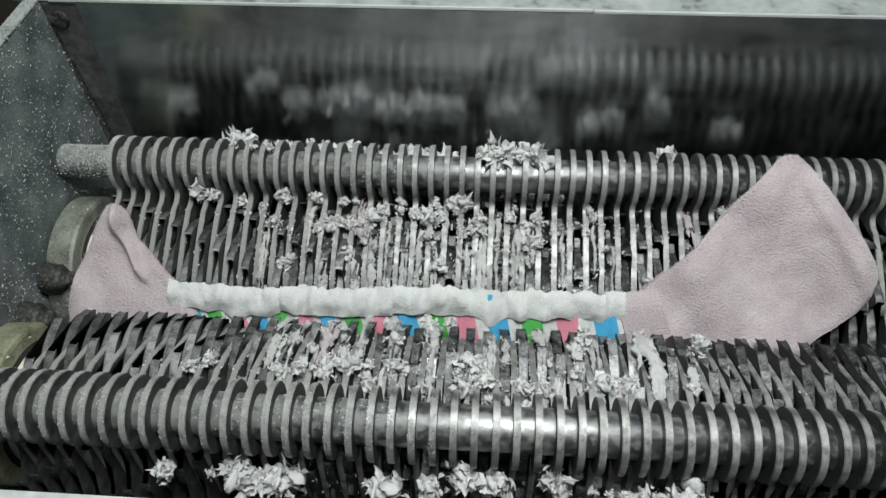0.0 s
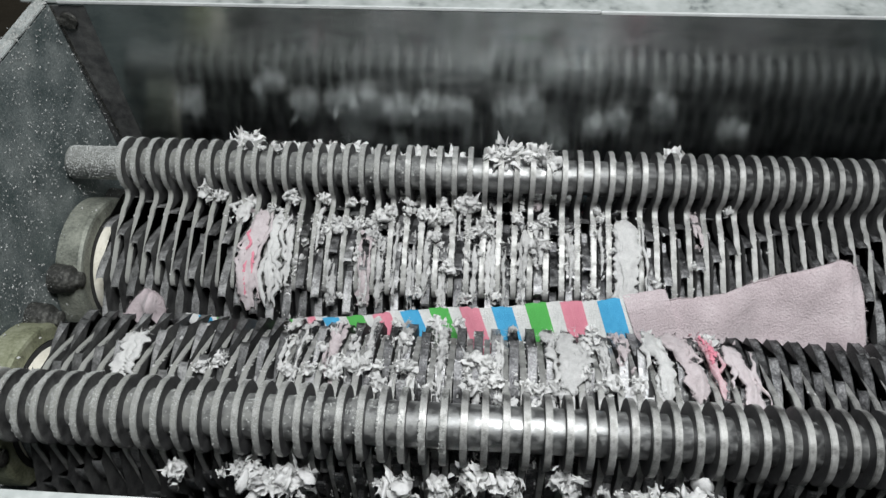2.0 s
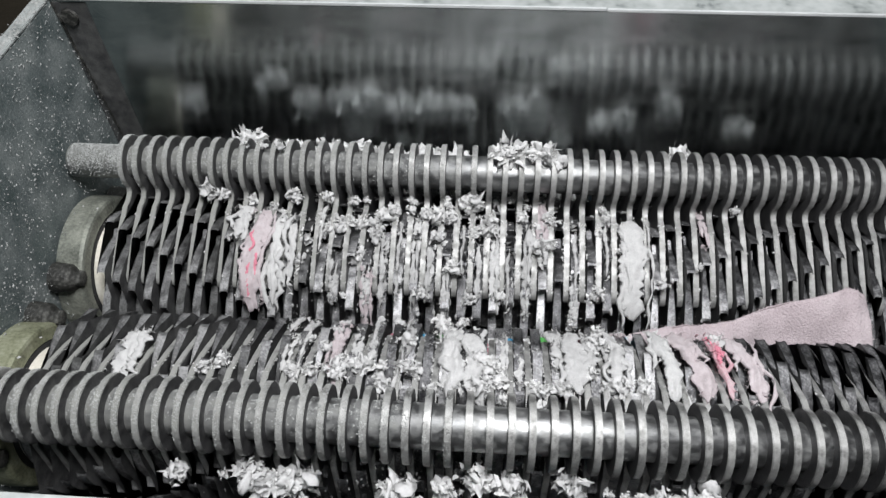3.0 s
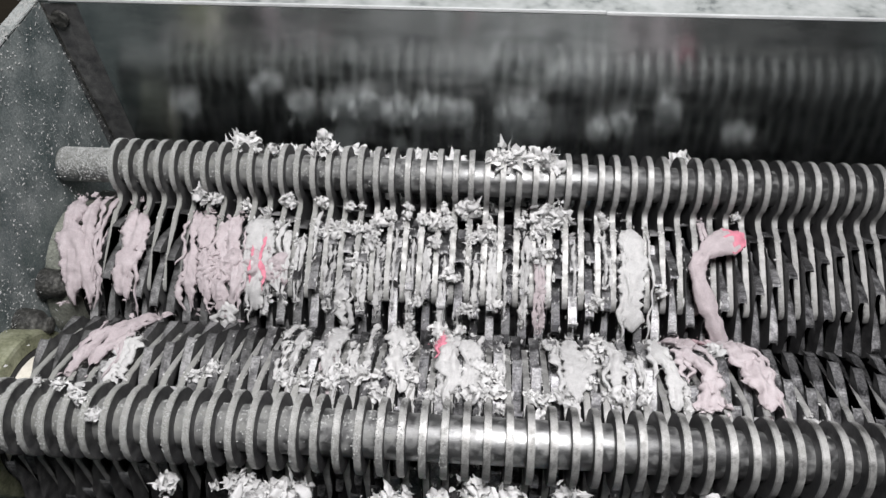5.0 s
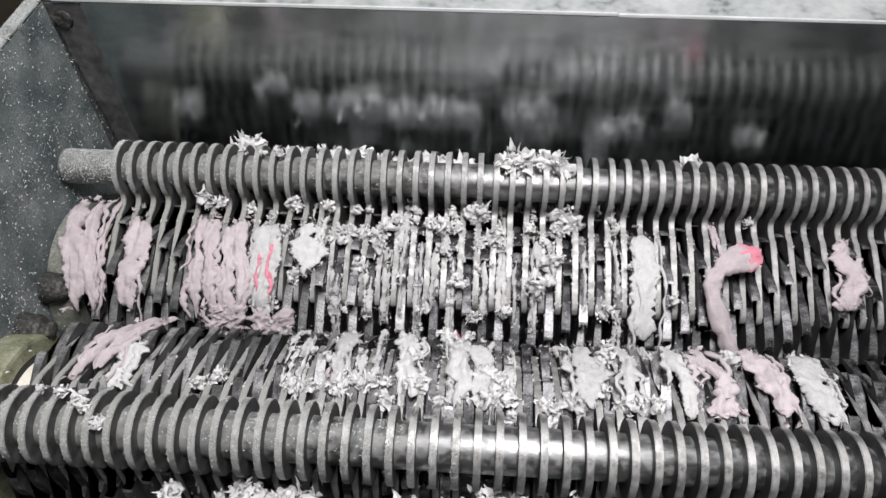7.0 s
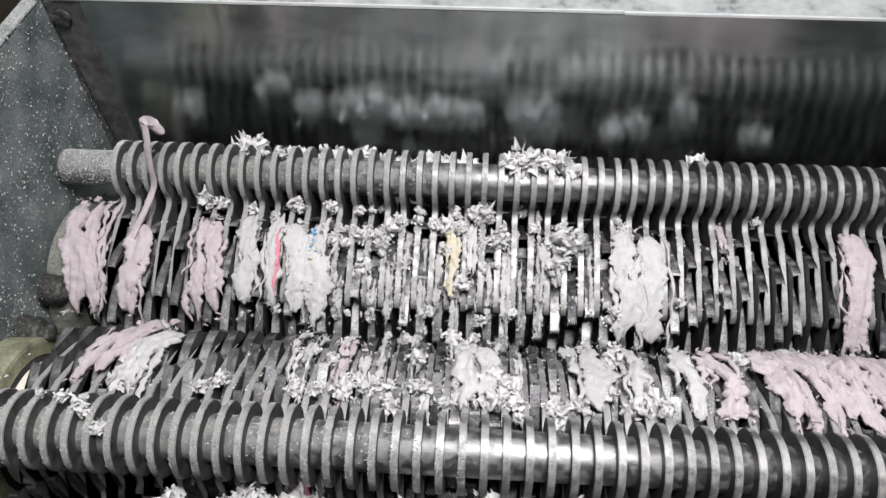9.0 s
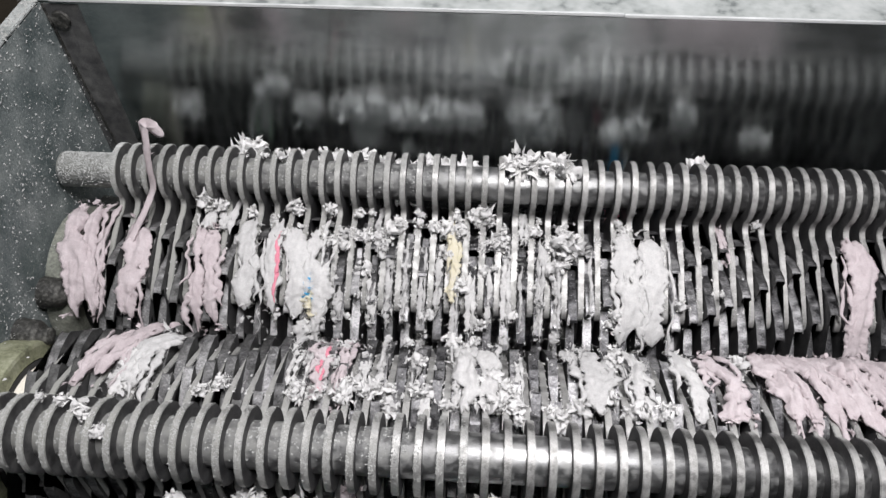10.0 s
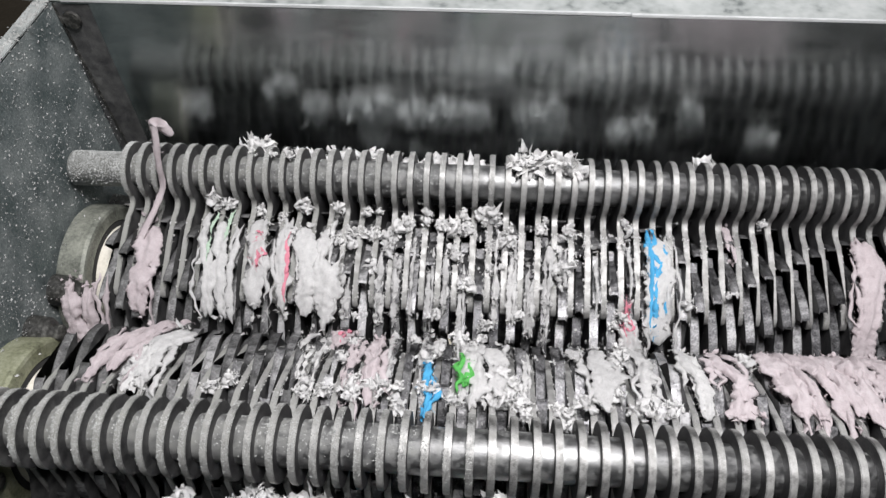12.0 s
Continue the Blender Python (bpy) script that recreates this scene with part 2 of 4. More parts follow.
def comb_outline(side):
    """Ring over the tube, neck, straight finger, and a body that hugs the sleeve of the shaft (drawn as the rear comb, tube at TUBE_Y, 0)."""
    dy, dz = (0.0, 0.0) if side > 0 else (-0.008, 0.011)
    cy, cz = abs(SHAFT_AT[side][0]), SHAFT_AT[side][1]
    pts = []
    for k in range(45):                      # over the tube, from its outer side to the neck
        a = radians(-78 + 283 * k / 44)
        r = RING_R + 0.0035 * max(0.0, min(1.0, (10 - math.degrees(a)) / 60))
        pts.append((TUBE_Y + r * math.cos(a), r * math.sin(a)))
    neck = smooth_path([pts[-1], (0.1485, -0.0225 + dz / 2), (0.140 + dy / 2, -0.0275 + dz), (0.128 + dy, -0.0285 + dz)], 4)[1:]
    pts += neck
    pts += [(y + dy, z + dz) for y, z in ((0.10, -0.0400), (0.07, -0.0555), (0.044, -0.0710), (0.040, -0.0785), (0.041, -0.083), (0.047, -0.087))]
    for k in range(15):                      # round the sleeve
        a = radians(138 - 190 * k / 14)
        pts.append((cy + 0.074 * math.cos(a), cz + 0.074 * math.sin(a)))
    pts += [(0.160, -0.25), (0.184, -0.22), (0.205, -0.14), (0.200, -0.06), (0.188, -0.045)]
    return pts


def disc_outline():
    pts = []
    step = 360 / TEETH
    for k in range(TEETH):
        a0 = k * step
        for da, r in ((0.0, TIP_R), (-1.5, TIP_R - 0.0002), (-5, TIP_R - 0.0035), (-11, TIP_R - 0.0095), (-17, TIP_R - 0.016), (-23, TIP_R - 0.022), (-step + 2.5, ROOT_R), (-step - 1.2, ROOT_R - 0.0005), (-step - 2.2, ROOT_R + 0.006)):
            a = radians(a0 + da)
            pts.append((r * math.cos(a), r * math.sin(a)))
    return pts[::-1]


# ---- hopper ----


def sheet(name, lo, hi, mat, label, bevel=0.0, kind="structure"):
    ob = new(name, bm_mesh(name, box_bm(lo, hi, bevel), mat))
    return tagged(ob, label, "wall", kind=kind)


sheet("wall_back", (LEFT - 0.02, BACK, PIT), (RIGHT + 0.004, BACK + 0.006, RIM - 0.002), SHEET, "dark polished steel back sheet of the hopper")
SLANT = 0.083         # the side sheet leans outwards to its rim


def lean_out(ob):
    for v in ob.data.vertices:
        v.co.x -= SLANT * max(-0.1, v.co.z)
    return ob


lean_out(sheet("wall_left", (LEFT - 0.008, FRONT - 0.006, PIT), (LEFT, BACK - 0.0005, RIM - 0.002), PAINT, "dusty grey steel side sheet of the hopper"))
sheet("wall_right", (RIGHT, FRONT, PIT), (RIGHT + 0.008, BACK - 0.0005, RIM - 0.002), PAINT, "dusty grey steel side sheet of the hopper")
sheet("wall_front", (LEFT, FRONT - 0.006, PIT), (RIGHT, FRONT, RIM - 0.002), SHEET, "grey steel front sheet of the hopper")
# unseen bottom, added; its black stands for the unlit depth of the pit
sheet("floor", (LEFT - 0.1, FRONT - 0.1, PIT - 0.02), (RIGHT + 0.1, BACK + 0.1, PIT - 0.002), BLACK, "black sheet closing the cutting pit, in place of its unlit depth")
sheet("trim_back", (LEFT - 0.05, BACK - 0.002, RIM), (RIGHT + 0.05, BACK + 0.12, RIM + 0.004), GALV, "pale galvanised rim with grey stains", 0.001)
sheet("trim_front", (LEFT - 0.05, FRONT - 0.12, RIM), (RIGHT + 0.05, FRONT + 0.002, RIM + 0.004), GALV, "pale galvanised rim", 0.001)
sheet("trim_left", (LEFT - 0.032, FRONT + 0.003, RIM), (LEFT - 0.0135, BACK - 0.003, RIM + 0.004), GALV, "pale rim furred with lint", 0.001)


lean_out(sheet("trim_corner", (LEFT + 0.001, BACK - 0.0009, PIT), (LEFT + 0.046, BACK - 0.0001, RIM - 0.004), DARK_STEEL, "folded corner strip of dark steel"))


def corner_groove():
    """A dark, uneven strip added in place of the groove in the corner of the two sheets."""
    bm = bmesh.new()
    n = 260
    rows = []
    for k in range(n + 1):
        z = -0.2 + (RIM + 0.196) * k / n
        r = 0.0016 * (1 + 0.7 * noise.noise((z * 160, 1, 1)))
        rows.append([bm.verts.new((LEFT + 0.0005 + r * cx, BACK - 0.001 + r * cy, z)) for cx, cy in ((0, -1), (1.1, -0.9), (1.4, 0), (0, 0))])
    for a, b in zip(rows, rows[1:]):
        for k in range(4):
            bm.faces.new((a[k], a[(k + 1) % 4], b[(k + 1) % 4], b[k]))
    return lean_out(tagged(new("trim_groove", bm_mesh("trim_groove", bm, GREASE)), "dark beaded strip in place of the groove in the corner", "trim", kind="structure"))


corner_groove()
sheet("trim_lip", (LEFT, BACK - 0.0045, RIM + 0.001), (0.1535, BACK - 0.0022, RIM + 0.0055), LIP, "bright bent lip along the rim", 0.0006)
sheet("trim_lip_right", (0.1545, BACK - 0.0052, RIM + 0.0004), (RIGHT, BACK - 0.0022, RIM + 0.0046), LIP, "bright bent lip along the rim", 0.0006)
spot = new("bolt_hole", bm_mesh("bolt_hole", along_x([(0.0, 0.012), (0.003, 0.011), (0.0035, 0.006)], 0, 0), GREASE))
spot.matrix_basis = Matrix.Translation((-0.532, BACK - 0.003, 0.148)) @ Matrix.Rotation(radians(-90), 4, "Z")
tagged(spot, "rusty dark bolt in the back corner strip", "bolt")


# Walls and ceiling are unseen, added to close the place and bounce lamp light.
def room():
    lo, hi = (-3.5, -3.0, -1.1), (4.0, 3.5, 2.6)
    th = 0.1
    sheet("workshop_floor", (lo[0], lo[1], lo[2] - th), (hi[0], hi[1], lo[2]), FLOOR, "brown workshop floor")
    sheet("ceiling", (lo[0], lo[1], hi[2]), (hi[0], hi[1], hi[2] + th), ROOM, "grey workshop ceiling")
    sheet("wall_north", (lo[0], hi[1], lo[2]), (hi[0], hi[1] + th, hi[2]), ROOM, "grey workshop wall")
    sheet("wall_south", (lo[0], lo[1] - th, lo[2]), (hi[0], lo[1], hi[2]), ROOM, "grey workshop wall")
    sheet("wall_west", (lo[0] - th, lo[1], lo[2]), (lo[0], hi[1], hi[2]), ROOM, "grey workshop wall")
    sheet("wall_east", (hi[0], lo[1], lo[2]), (hi[0] + th, hi[1], hi[2]), ROOM, "grey workshop wall")


room()

# ---- bearing flanges on the side sheet ----


def flange(y, z, mat, turn):
    thing = tagged(new("bearing_flange"), "round painted bearing flange with cream collar on the side sheet", "bearing", "bearing flanges")
    thing.matrix_basis = Matrix.Translation((LEFT + 0.009, y, z))
    ring = along_x([(-0.012, 0.099), (0.018, 0.099), (0.0225, 0.0975), (0.024, 0.094), (0.024, 0.079), (0.016, 0.077)], 0, 0)
    child("flange_ring", bm_mesh("flange_ring", ring, mat), thing)
    child("seal", bm_mesh("seal", along_x([(0.0, 0.0775), (0.0235, 0.0775), (0.0245, 0.073)], 0, 0), BLACK), thing, label="black seal")
    child("collar", bm_mesh("collar", along_x([(0.0, 0.071), (0.050, 0.071), (0.052, 0.068)], 0, 0), NYLON), thing, label="cream collar round the shaft")
    for a in (turn, turn + 120, turn + 240):
        bm = along_x([(-0.01, 0.020), (0.012, 0.018), (0.017, 0.014), (0.020, 0.0105), (0.027, 0.010), (0.028, 0.007)], 0, 0)
        child("bolt", bm_mesh("bolt", bm, GREASE), thing, Matrix.Translation((0, 0.103 * math.cos(radians(a)), 0.103 * math.sin(radians(a)))), "greasy dark bolt head")
    return thing


flange(0.12, -0.143, FLANGE_GREY, 140)
flange(-0.107, -0.136, FLANGE, 36)

# ---- combs ----
COMB_I = range(-23, 35)


def comb(side):
    """side 1: rear, on whole steps; -1: front, on half steps."""
    thing = tagged(new("stripper_comb"), "row of worn steel stripper plates hung on a round tube", "comb", "stripper combs")
    bm = plate_bm([(side * y, z) for y, z in comb_outline(side)], PLATE_T, 0.0007)
    me = rim_smooth(bm_mesh("comb_plate", bm, STEEL), DARK_STEEL)
    prof = [(LEFT - 0.002, TUBE_R), (RIGHT + 0.002, TUBE_R)]
    tube = child("tube", bm_mesh("tube", along_x(prof, 0, 0), TUBE_STEEL, True), thing, Matrix.Translation((0, side * TUBE_Y, 0)), "round steel tube")
    for i in COMB_I:
        x = (i if side > 0 else i - 0.5) * PITCH
        if LEFT + 0.01 < x < RIGHT - 0.01:
            wob = random.uniform(-0.0006, 0.0006)
            if side < 0 and i == COMB_I[0]:      # the end of the front comb carries a plain ring
                end = along_x([(-0.0038, RING_R - 0.0007), (-0.0045, RING_R - 0.0014), (-0.0045, TUBE_R), (0.0045, TUBE_R), (0.0045, RING_R - 0.0014), (0.0038, RING_R)], 0, 0)
                child("end_ring", bm_mesh("end_ring", end, STEEL, True), thing, Matrix.Translation((x, -TUBE_Y, 0)), "plain worn steel ring")
                continue
            child("comb_plate", me, thing, Matrix.Translation((x + wob, 0, 0)))
    return thing


comb(1)
comb(-1)

# ---- cutter shafts ----


def phase(x):
    """Angle of a tooth tip at 2.4 s; a chevron, ahead in the middle."""
    n = (x - (-0.47)) / PITCH
    mid = (0.0 - (-0.47)) / PITCH
    return 114.0 + 5.1 * (mid - abs(n - mid))


def shaft(side):
    thing = tagged(new("cutter_shaft"), "rotating shaft packed with dark hooked cutter discs", "shredder shaft", "cutter shafts")
    core = along_x([(LEFT + 0.002, 0.06), (RIGHT - 0.002, 0.06)], 0, 0)
    child("sleeve", bm_mesh("sleeve", core, CUTTER, True), thing)
    out = disc_outline()
    me = rim_smooth(bm_mesh("cutter_disc", plate_bm([(side * y, z) for y, z in out], DISC_T, 0.0007), CUTTER), DARK_STEEL)
    me.polygons.foreach_set("use_smooth", [False] * len(me.polygons))
    for i in range(-24, 35):
        x = (i + 0.5 if side > 0 else i) * PITCH
        if LEFT + 0.06 < x < RIGHT - 0.02:
            a = phase(x) + (0 if side > 0 else 9)
            child("cutter_disc", me, thing, Matrix.Translation((x, 0, 0)) @ Matrix.Rotation(radians(side * a), 4, "X"))
    # shreds of lint caught on the teeth of the middle discs
    rng = random.Random(70 + side)
    verts, faces = [], []
    for k in range(6000):
        i = round(rng.gauss(0, 8))
        x = (i + 0.5 if side > 0 else i) * PITCH
        if abs(x) > 0.32:
            continue
        q = rng.randrange(len(out))
        (y0, z0), (y1, z1) = out[q], out[q - 1]
        f = rng.random()
        turn = radians(side * (phase(x) + (0 if side > 0 else 9)))
        p = Matrix.Rotation(turn, 3, "X") @ Vector((0, side * (y0 + (y1 - y0) * f), z0 + (z1 - z0) * f))
        up = p.normalized()
        p.x = x + rng.choice((-0.5, 0.5, rng.uniform(-0.5, 0.5))) * DISC_T
        t = up.cross(Vector((1, 0, 0)))
        r = 0.0004 + 0.002 * rng.random() ** 4
        long = rng.uniform(1, 3.5)
        o = len(verts)
        for a in range(5):
            b = 2 * math.pi * a / 5
            verts.append(tuple(p - up * 0.0004 + (t * math.cos(b) * long + Vector((math.sin(b), 0, 0))) * r * rng.uniform(0.6, 1.2)))
        verts.append(tuple(p + up * r * rng.uniform(0.3, 0.9)))
        faces += [(o + a, o + (a + 1) % 5, o + 5) for a in range(5)]
    child("caught_lint", mesh_of("caught_lint", verts, faces, LINT), thing, None, "white shreds of lint caught on the teeth")
    return thing


SHAFTS = [shaft(1), shaft(-1)]

# ---- the cloth that is drawn in ----
TIMES = (0.0, 0.2, 0.5, 0.8, 1.0, 1.5, 2.0, 2.5, 3.0, 3.2)
# height of the cloth above the bite, in centimetres, across the width, time by time
ACROSS = (-0.453, -0.359, -0.261, -0.151, -0.044, 0.062, 0.167, 0.258, 0.342, 0.423, 0.483)
HEIGHTS = (
    (13.4, 2.0, 1.6, 2.1, 2.8, 2.6, 2.8, 4.2, 12.8, 21.0, 15.5),
    (8.7, 2.6, 0.9, 1.8, 2.5, 3.4, 3.1, 2.5, 4.8, 5.1, 2.9),
    (9.1, 2.0, 4.0, 4.7, 5.6, 6.8, 8.5, 9.4, 12.2, 13.4, 12.8),
    (6.4, 2.0, 2.5, 5.0, 6.6, 9.0, 10.6, 13.0, 16.8, 20.2, 19.2),
    (5.4, 1.2, 1.8, 3.9, 5.6, 7.4, 8.4, 11.0, 15.2, 17.8, 17.3),
    (2.8, -1.0, 0.2, 2.1, 3.2, 3.8, 6.0, 8.0, 11.4, 12.6, 12.6),
    (0.9, -1.6, -2.4, -1.0, 0.4, 1.3, 2.4, 4.4, 7.8, 9.2, 9.0),
    (-2.6, -4.0, -3.2, -1.7, -0.9, -0.6, 0.4, 2.4, 4.2, 5.6, 5.8),
    (-4.6, -5.0, -4.8, -3.2, -2.8, -2.8, -2.4, -0.2, 0.9, 2.2, 3.2),
    (-5.3, -6.3, -5.9, -3.9, -3.4, -2.8, -2.3, -0.4, -0.1, 0.6, 1.3),
)


def cloth_height(x, k):
    h = float(np.interp(x, ACROSS, HEIGHTS[k])) / 100
    h += 0.003 * noise.noise((x * 28, 0.4, 8.0)) + 0.0012 * noise.noise((x * 90, 0.4, 3.0))
    return h


def stripe_at(k):
    """Middle of the k-th printed stripe."""
    return -0.3345 + 0.0227 * k + 0.00076 * k * k


def slant_at(x):
    """How far the printed stripes lean, more towards the pinched end."""
    return float(np.interp(x, (-0.33, -0.1, 0.2), (0.6, 0.34, 0.14)))


def cloth():
    thing = tagged(new("striped_cloth"), "white striped cloth with pale pink fleece ends, drawn into the cutters", "cloth")
    rng = random.Random(4)
    edges, kinds = [], []
    for k in range(16):
        c, half = stripe_at(k), 0.0058 + 0.00035 * k
        if k == 0:
            edges.append(c - half - 0.016)
        edges += [c - half, c, c + half]
        kinds += ["white", "colour%d" % (k % 3), "colour%d" % (k % 3)]
    x = edges[-1] + 0.012
    edges.append(x)
    kinds.append("white")
    while x < 0.236:
        x += 0.005
        edges.append(x)
        kinds.append("pink")
    mats = {"pink": PINK, "white": WHITE_CLOTH, "colour0": BLUE, "colour1": GREEN, "colour2": ROSE}
    parts = []
    rows = 40
    for x0, x1, kd in zip(edges, edges[1:], kinds):
        if x1 - x0 < 0.0005:
            continue
        fleece = kd == "pink"
        th = 0.010 if fleece else 0.003
        lap = 0.006 if fleece else 0.0026
        mid = (x0 + x1) / 2
        verts, faces = [], []
        n = 3
        for face, sg in ((0, -1), (1, 1)):
            for j in range(rows + 1):
                z = -0.38 * j / rows
                for i in range(n + 1):
                    xx = x0 - lap + (x1 - x0 + 2 * lap) * i / n
                    fold = 0.014 * noise.noise((xx * 8, 0.0, 1.0)) + (0.0 if fleece else 0.002) * noise.noise((xx * 45, z * 20, 2.0))
                    round_top = min(1.0, 0.15 + (j / 2.0)) if fleece else 1.0
                    rag = 0.002 * noise.noise((xx * 160, 3.0, 5.0)) if j == 0 else 0.0
                    verts.append((xx - mid - slant_at(mid) * z, fold + sg * th / 2 * round_top - (0.0007 if kd[0] == "c" else 0.0), z + rag))
            base = face * (rows + 1) * (n + 1)
            for j in range(rows):
                for i in range(n):
                    q = base + j * (n + 1) + i
                    f = (q, q + 1, q + n + 2, q + n + 1)
                    faces.append(f if sg > 0 else f[::-1])
        off = (rows + 1) * (n + 1)
        for i in range(n):
            faces.append((i, i + 1, off + i + 1, off + i))
        for j in range(rows):
            for i in (0, n):
                q = j * (n + 1) + i
                f = (q, q + n + 1, off + q + n + 1, off + q)
                faces.append(f if i else f[::-1])
        nm = "fleece_strip" if fleece else ("cloth_strip" if kd == "white" else "printed_stripe")
        ob = child(nm, mesh_of(nm, verts, faces, mats[kd]), thing)
        parts.append((ob, mid, 0.0))
    return thing, parts


CLOTH, CLOTH_PARTS = cloth()
BITE_Z = -0.075


def hem():
    """The folded-over white edge that lies on the bite at the start and opens out."""
    thing = tagged(new("cloth_fold"), "rumpled white fold of the striped cloth", "cloth")
    out = []
    for k in range(24):
        x0, x1 = -0.36 + 0.0235 * k, -0.36 + 0.0235 * (k + 1)
        verts, faces = [], []
        nx, nv = 8, 8
        for sheet_no in (0, 1):
            for i in range(nx + 1):
                x = x0 + (x1 - x0) * i / nx
                for j in range(nv + 1):
                    v = j / nv
                    top = 0.006 + 0.005 * noise.noise((x * 60, 1, 7)) + 0.003 * noise.noise((x * 160, 5, 7))
                    low = -0.030 + 0.014 * noise.noise((x * 35, 9, 7))
                    y = -0.006 - 0.006 * math.sin(math.pi * v) + 0.006 * noise.noise((x * 45, v * 1.6, 2)) + 0.003 * noise.noise((x * 110, v * 3, 2)) + 0.0025 * sheet_no * math.sin(math.pi * v)
                    verts.append((x - x0, y, top + (low - top) * v))
            o = sheet_no * (nx + 1) * (nv + 1)
            for i in range(nx):
                for j in range(nv):
                    q = o + i * (nv + 1) + j
                    f = (q, q + 1, q + nv + 2, q + nv + 1)
                    faces.append(f if sheet_no else f[::-1])
        ob = child("fold_piece", mesh_of("fold_piece", verts, faces, WHITE_CLOTH, True), thing)
        out.append((ob, x0))
    return out


HEM = hem()


def fleece(label, columns, relief):
    """A soft thick piece of fleece in the plane of the cloth: columns of (x, foot, top); relief(x, h) swells it."""
    rng = random.Random(41)
    xs = [c[0] for c in columns]
    nu, nv, th = 64, 44, 0.0055
    verts, faces = [], []
    for sg in (-1, 1):
        for i in range(nu + 1):
            x = xs[0] + (xs[-1] - xs[0]) * i / nu
            foot, top = (float(np.interp(x, xs, [c[k] for c in columns])) for k in (1, 2))
            top += 0.0022 * noise.noise((x * 70, 2, 2)) + 0.001 * noise.noise((x * 220, 2, 2))
            for j in range(nv + 1):
                f = j / nv
                h = foot + (top - foot) * f
                rim = min(1.0, 6 * f, 6 * (1 - f), 7 * i / nu, 7 * (1 - i / nu))
                puffed = th * math.sqrt(max(0.0, 1 - (1 - rim) ** 2))
                side_wave = 0.002 * noise.noise((3, h * 60, 1)) if i in (0, nu) else 0.0
                bump = relief(x, h) + 0.0016 * noise.noise((x * 40, h * 40, 6)) + 0.0007 * noise.noise((x * 150, h * 150, 6))
                verts.append((x + side_wave, sg * puffed + (bump if sg < 0 else 0.6 * bump) , h))
        o = (0 if sg < 0 else (nu + 1) * (nv + 1))
        for i in range(nu):
            for j in range(nv):
                q = o + i * (nv + 1) + j
                f = (q, q + nv + 1, q + nv + 2, q + 1)
                faces.append(f if sg < 0 else f[::-1])
    half = (nu + 1) * (nv + 1)
    for k in range(2600):
        q = rng.randrange(half)
        if k % 2:
            i, j = rng.randrange(nu + 1), nv - rng.randrange(2)
            q = i * (nv + 1) + j
        hair(verts, faces, rng, verts[q], rng.uniform(0.0015, 0.0045), 0.00022)
    return child("fleece_end", mesh_of("fleece_end", verts, faces, PINK, True), CLOTH, None, label)


def wide_folds(x, h):
    hem_line = 0.004 * math.exp(-((x - np.interp(h, (0.0, 0.19), (0.468, 0.432))) / 0.006) ** 2)
    return float(-hem_line + 0.020 * noise.noise((x * 11 + h * 5, h * 6, 4)) + 0.010 * noise.noise((x * 22, h * 9 - x * 14, 9)))


def corner_folds(x, h):
    ridge = 0.014 * math.exp(-((x - np.interp(h, (0.02, 0.09), (-0.388, -0.424))) / 0.007) ** 2) * min(1.0, max(0.0, (h - 0.02) / 0.02))
    lobe_up = 0.010 * math.exp(-((x + 0.426) / 0.012) ** 2 - ((h - 0.10) / 0.018) ** 2)
    return float(-ridge - lobe_up + 0.014 * noise.noise((x * 18, h * 14, 3)))



# ---- lint ----


def hair(verts, faces, rng, at, length, width=0.0005):
    """A loose fibre: a bent narrow ribbon."""
    o = len(verts)
    d = Vector((rng.gauss(0, 1), rng.gauss(0, 1), rng.gauss(0, 1))).normalized()
    side = d.cross(Vector((rng.gauss(0, 1), rng.gauss(0, 1), rng.gauss(0, 1)))).normalized()
    bend = d.cross(side) * rng.uniform(-0.6, 0.6)
    for u in (0, 0.5, 1):
        p = Vector(at) + (d * u + bend * u * u) * length
        w = width * (1 - 0.8 * u)
        verts.extend((tuple(p - side * w), tuple(p + side * w)))
    faces += [(o, o + 1, o + 3, o + 2), (o + 2, o + 3, o + 5, o + 4)]


def puff(verts, faces, rng, centre, size, flat=0.75):
    """A soft round lump of fibres."""
    rings, n = 8, 12
    s0 = rng.uniform(0, 99)
    m = Euler((rng.uniform(0, 6.3), rng.uniform(0, 6.3), rng.uniform(0, 6.3))).to_matrix()
    long = rng.uniform(1.0, 1.7)
    o = len(verts)
    for i in range(rings + 1):
        a = math.pi * i / rings
        for j in range(n):
            b = 2 * math.pi * j / n
            d = Vector((math.sin(a) * math.cos(b), math.sin(a) * math.sin(b), math.cos(a)))
            r = size * (0.72 + 0.5 * noise.noise(d * 1.3 + Vector((s0, 0, 0))) + 0.3 * noise.noise(d * 2.8 + Vector((0, s0, 0))) + 0.26 * noise.noise(d * 6.5 + Vector((0, 0, s0))))
            verts.append(tuple(m @ Vector((d.x * r * long, d.y * r, d.z * r * flat)) + Vector(centre)))
    for i in range(rings):
        for j in range(n):
            q, w = o + i * n + j, o + i * n + (j + 1) % n
            faces.append((q, q + n, w + n, w))


